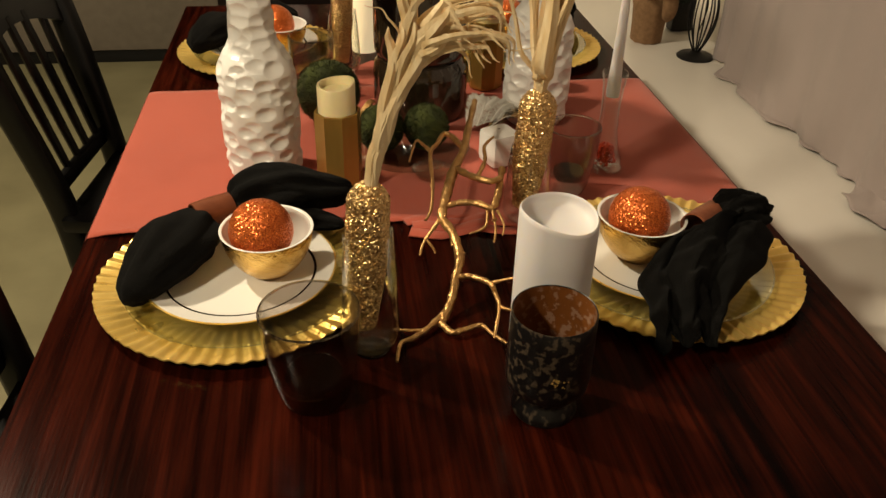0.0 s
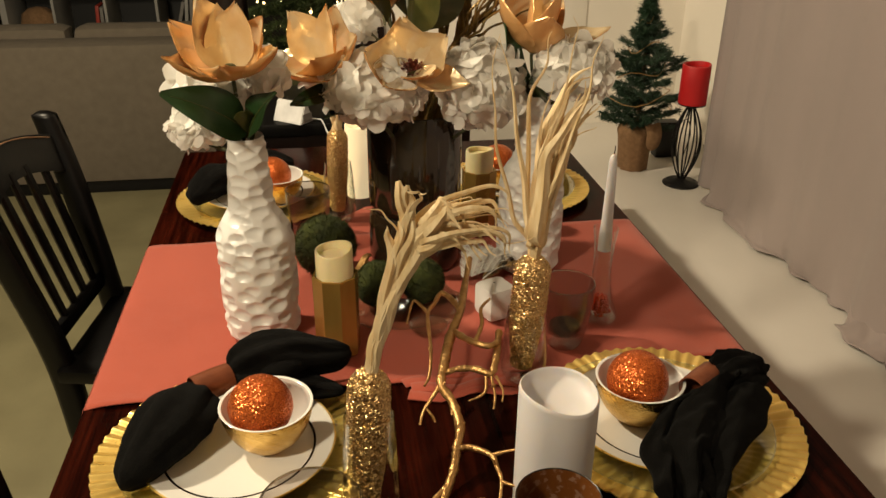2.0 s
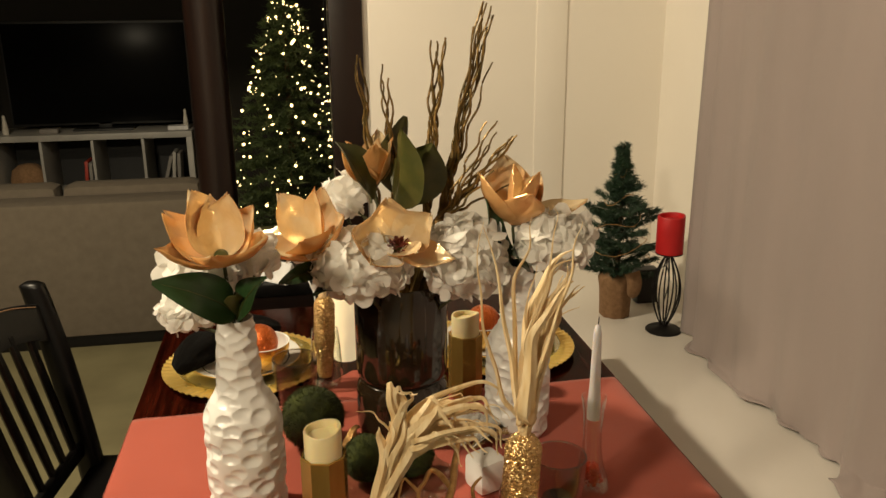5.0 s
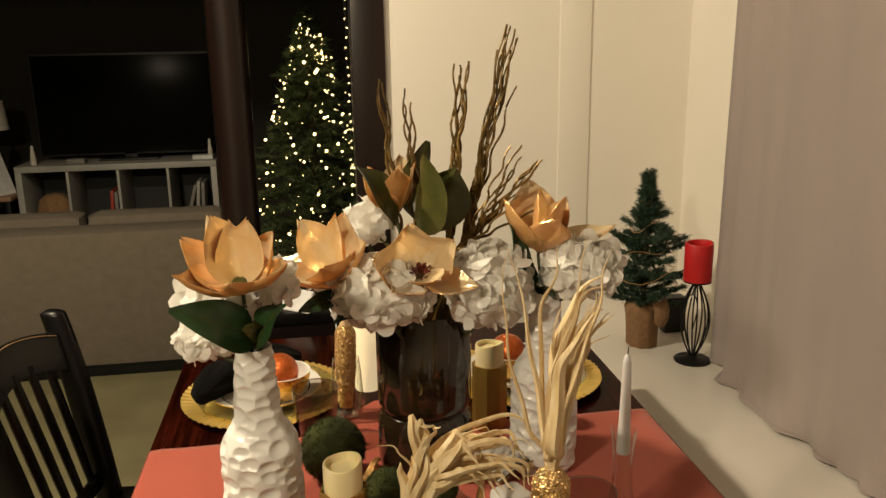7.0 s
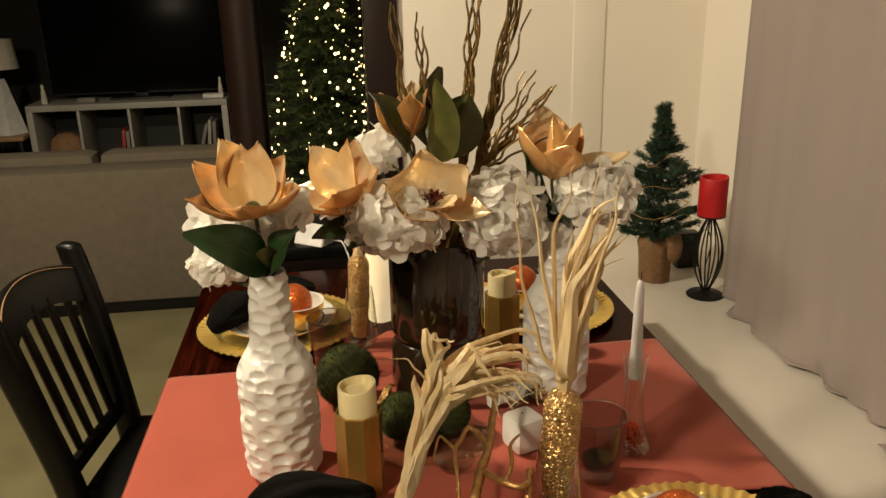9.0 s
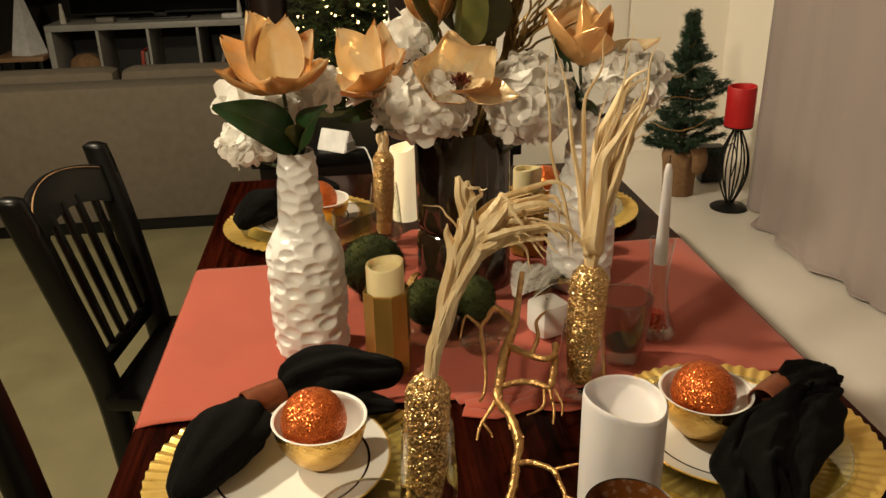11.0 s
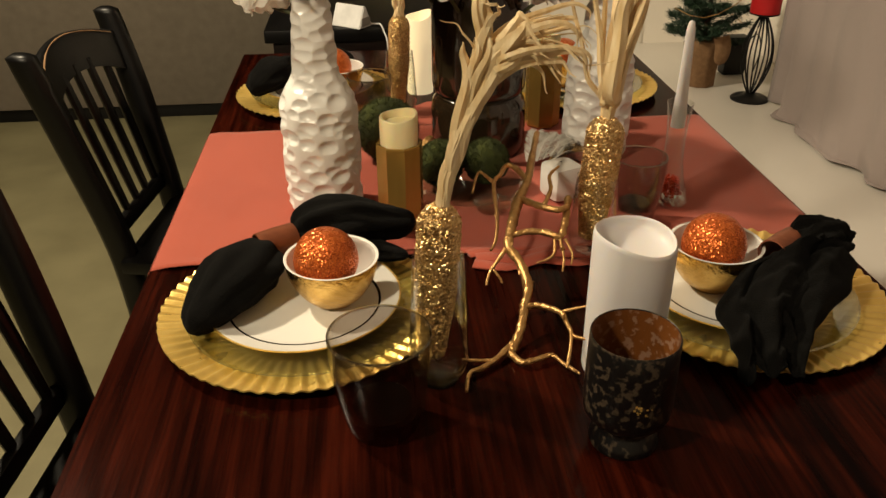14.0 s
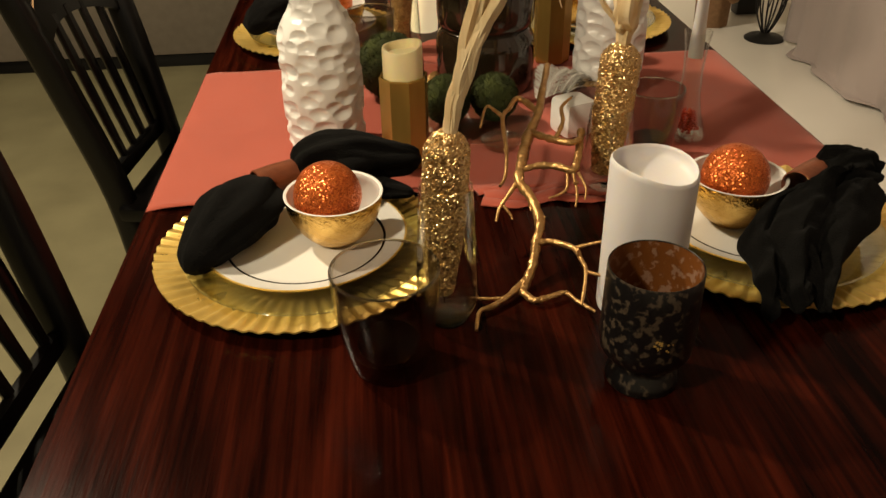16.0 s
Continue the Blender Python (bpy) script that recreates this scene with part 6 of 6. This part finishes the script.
def shelf_unit():
    x0, x1, z0, z1, y, d = -1.76, -0.575, 0.0, 0.77, 5.80, 0.38
    ob = thing("cube_shelf", "white cube shelf unit with dark things inside", "shelf", ((x0 + x1) / 2, y, 0))
    w = x1 - x0
    for z, t in ((z1 - 0.018, 0.036), (z0 + 0.018, 0.036), (0.385, 0.016)):
        part("board", boxed((w if t > 0.02 else w - 0.07, d, t), (0, 0, z), 0.001), SHELF_WHITE, ob)
    for sx in (-1, 1):
        part("side", boxed((0.036, d, z1 - 0.073), (sx * (w / 2 - 0.018), 0, z1 / 2), 0.001), SHELF_WHITE, ob)
    for k in (1, 2, 3):
        part("divider", boxed((0.016, d - 0.01, 0.33), (-w / 2 + w * k / 4, 0, 0.566), 0.001), SHELF_WHITE, ob)
        part("divider", boxed((0.016, d - 0.01, 0.33), (-w / 2 + w * k / 4, 0, 0.206), 0.001), SHELF_WHITE, ob)
    part("back_board", boxed((w - 0.08, 0.01, 0.69), (0, d / 2 - 0.008, 0.385), 0), BLACK_PLASTIC, ob)
    b = lathe([(0.0, 0.0), (0.06, 0.0), (0.09, 0.03), (0.10, 0.09), (0.085, 0.15), (0.05, 0.18), (0.0, 0.19)], 28, lambda a, i, r, z: (r * (1 + 0.1 * math.sin(a * 5 + i)), z))
    v = part("wicker_basket", b, BURLAP)
    v.location = (x0 + 0.17, y - 0.05, 0.394)
    tagged(v, "dark round wicker basket on the shelf", "basket")
    for i, (cx, h, mat, tilt) in enumerate(((0.52, 0.20, RED_COVER, 4), (0.55, 0.19, GREY_COVER, 2), (0.98, 0.22, GREY_COVER, 16), (1.04, 0.24, SHELF_WHITE, 5), (1.075, 0.23, GREY_COVER, 3))):
        bk = part("book", boxed((0.02, 0.15, h), (0, 0, h / 2), 0.002), mat)
        bk.location, bk.rotation_euler = (x0 + cx, y - 0.06, 0.3945 if tilt < 10 else 0.397), (0, radians(tilt), 0)
        tagged(bk, "thin book standing on the white shelf", "book", "books on the shelf")
    bx = part("small_box", boxed((0.09, 0.06, 0.05), (0, 0, 0.025), 0.004), WHITE_PLASTIC)
    bx.location = (x0 + 0.20, y - 0.15, 0.394)
    tagged(bx, "small white box on the shelf", "box")


shelf_unit()
tv = thing("television", "large black television on the white shelf unit, switched off", "television", (-1.12, 5.84, 0.77))
part("screen", boxed((1.06, 0.012, 0.60), (0, -0.022, 0.345), 0.002), SCREEN, tv, "glossy black screen")
part("bezel", boxed((1.09, 0.03, 0.63), (0, 0, 0.345), 0.004), BLACK_PLASTIC, tv)
part("stand", boxed((0.36, 0.18, 0.012), (0, 0, 0.006), 0.003), BLACK_PLASTIC, tv)
part("neck", boxed((0.08, 0.03, 0.07), (0, 0.0, 0.045), 0.003), BLACK_PLASTIC, tv)
for x, w, h, mat, nm, lb in ((-1.42, 0.11, 0.03, GREY_COVER, "set_top_box", "small grey set-top box on the white shelf"), (-0.66, 0.13, 0.028, WHITE_PLASTIC, "game_controller", "small white game controller on the white shelf"),
                     (-1.67, 0.035, 0.12, SHADE_CLOTH, "figurine", "slim pale ornament on the white shelf"), (-0.615, 0.03, 0.13, SHADE_CLOTH, "figurine", "slim pale ornament on the white shelf")):
    b = lathe([(0.0, 0.0), (0.5, 0.0), (0.55, 0.1), (0.42, 0.5), (0.25, 0.8), (0.3, 0.9), (0.0, 1.0)], 20) if h > 0.1 else boxed((1, 0.6, 1), (0, 0, 0.5), 0.15)
    bmesh.ops.scale(b, vec=(w, w, h), verts=b.verts)
    o2 = part(nm, b, mat)
    o2.location = (x, 5.70, 0.7705)
    tagged(o2, lb, nm.replace("_", " "))


def table_lamp():
    t = thing("lamp_table", "small oak side table", "side table", (-1.93, 5.72, 0))
    part("top", boxed((0.30, 0.34, 0.025), (0, 0, 0.587), 0.004), OAK, t)
    for sx in (-0.12, 0.12):
        for sy in (-0.14, 0.14):
            part("leg", boxed((0.03, 0.03, 0.574), (sx, sy, 0.287), 0.003), BLACK_WOOD, t)
    ob = thing("table_lamp", "unlit table lamp with a faceted white base and pale shade", "lamp", (-1.90, 5.70, 0.60))
    part("base", lathe([(0.0, 0.0), (0.105, 0.0), (0.10, 0.03), (0.025, 0.33), (0.0, 0.33)], 5), WHITE_PLASTIC, ob, smooth=False)
    part("rod", lathe([(0.0, 0.33), (0.008, 0.33), (0.008, 0.45), (0.0, 0.45)], 12), IRON, ob)
    part("shade", lathe([(0.115, 0.39), (0.10, 0.56), (0.098, 0.56), (0.113, 0.39)], 40, close=True), SHADE_CLOTH, ob)


table_lamp()


def big_tree(place):
    ob = thing("christmas_tree", "tall dark Christmas tree covered with small warm lights", "christmas tree", place)
    rnd = random.Random(31)
    H, R = 1.66, 0.46
    part("trunk", tube(bmesh.new(), [Vector((0, 0, 0.0)), Vector((0, 0, 0.8)), Vector((0, 0, H - 0.05))], 0.03, 0.008, 10), BARK, ob)
    bm = bmesh.new()
    tips = []
    for j in range(330):
        t = (j + rnd.random()) / 330
        z = 0.16 + (H - 0.2) * t
        L = (R * (1 - t) ** 0.9 + 0.03) * rnd.uniform(0.8, 1.12)
        a = j * 2.399
        d = Vector((math.cos(a), math.sin(a), rnd.uniform(-0.35, 0.1))).normalized()
        tips.append(Vector((0, 0, z)) + d * L)
        for q in range(int(30 + L * 190)):
            u = rnd.random() ** 0.7
            c = Vector((0, 0, z)) + d * L * u
            nd = (d * 0.7 + Vector((rnd.gauss(0, 1), rnd.gauss(0, 1), rnd.gauss(0, 1))) * 0.6).normalized()
            s = nd.orthogonal().normalized() * 0.004
            bm.faces.new((bm.verts.new(c - s), bm.verts.new(c + s), bm.verts.new(c + nd * rnd.uniform(0.03, 0.055))))
    part("crown", bm, PINE_DARK, ob, "dark needles", smooth=False)
    b = bmesh.new()
    bmesh.ops.create_icosphere(b, subdivisions=1, radius=0.0075)
    bulb = mesh_from("light_bulb", b, BULB)
    for j in range(330):
        t = rnd.random() ** 1.3
        z = 0.22 + (H - 0.27) * t
        rr = (R * (1 - t) ** 0.9 + 0.03) * rnd.uniform(0.72, 1.04)
        a = rnd.uniform(math.pi * 1.0, math.pi * 2.0) if j % 4 else rnd.uniform(0, 6.28)
        p = part("light_bulb", bulb, None, ob)
        p.location = (rr * math.cos(a), rr * math.sin(a), z)
        s = rnd.choice((0.25, 0.35, 0.45, 0.7, 0.95, 1.2))
        p.scale = (s, s, s)


big_tree((0.035, 4.75, 0.0))


# Bulbs on a wire stand in for tree lights mirrored in the door frame.
def string_lights():
    ob = thing("string_lights", "row of tiny warm bulbs standing in for tree lights reflected on the door frame", "string lights", (0.183, 3.47, 0.9))
    rnd = random.Random(4)
    path = [Vector((0.003 * math.sin(i * 1.7), 0, 0.07 * i)) for i in range(18)]
    part("wire", tube(bmesh.new(), path, 0.0012, 0.0012, 5), BLACK_PLASTIC, ob)
    b = bmesh.new()
    bmesh.ops.create_icosphere(b, subdivisions=1, radius=0.0032)
    bulb = mesh_from("light_bulb", b, BULB)
    for i in range(34):
        p = part("light_bulb", bulb, None, ob)
        p.location = (rnd.uniform(-0.004, 0.004), rnd.uniform(-0.006, 0.006), 0.02 + 0.034 * i + rnd.uniform(-0.008, 0.008))


string_lights()


def ottoman():
    ob = thing("ottoman", "low olive green cloth footstool in front of the lit tree", "footstool", (0.02, 4.22, 0))
    olive = material("olive_cloth", (0.105, 0.098, 0.030), 0.95, second=(0.080, 0.075, 0.022), scale=30, bump=0.4, bump_scale=400)
    bm = boxed((0.56, 0.42, 0.30), (0, 0, 0.30), 0.06)
    for v in bm.verts:
        v.co.z += 0.02 * math.cos(v.co.x * 4.5) * (v.co.z > 0.3)
    part("cushion", bm, olive, ob)
    for sx in (-0.22, 0.22):
        for sy in (-0.15, 0.15):
            part("foot", boxed((0.05, 0.05, 0.152), (sx, sy, 0.076), 0.005), BLACK_WOOD, ob)


ottoman()
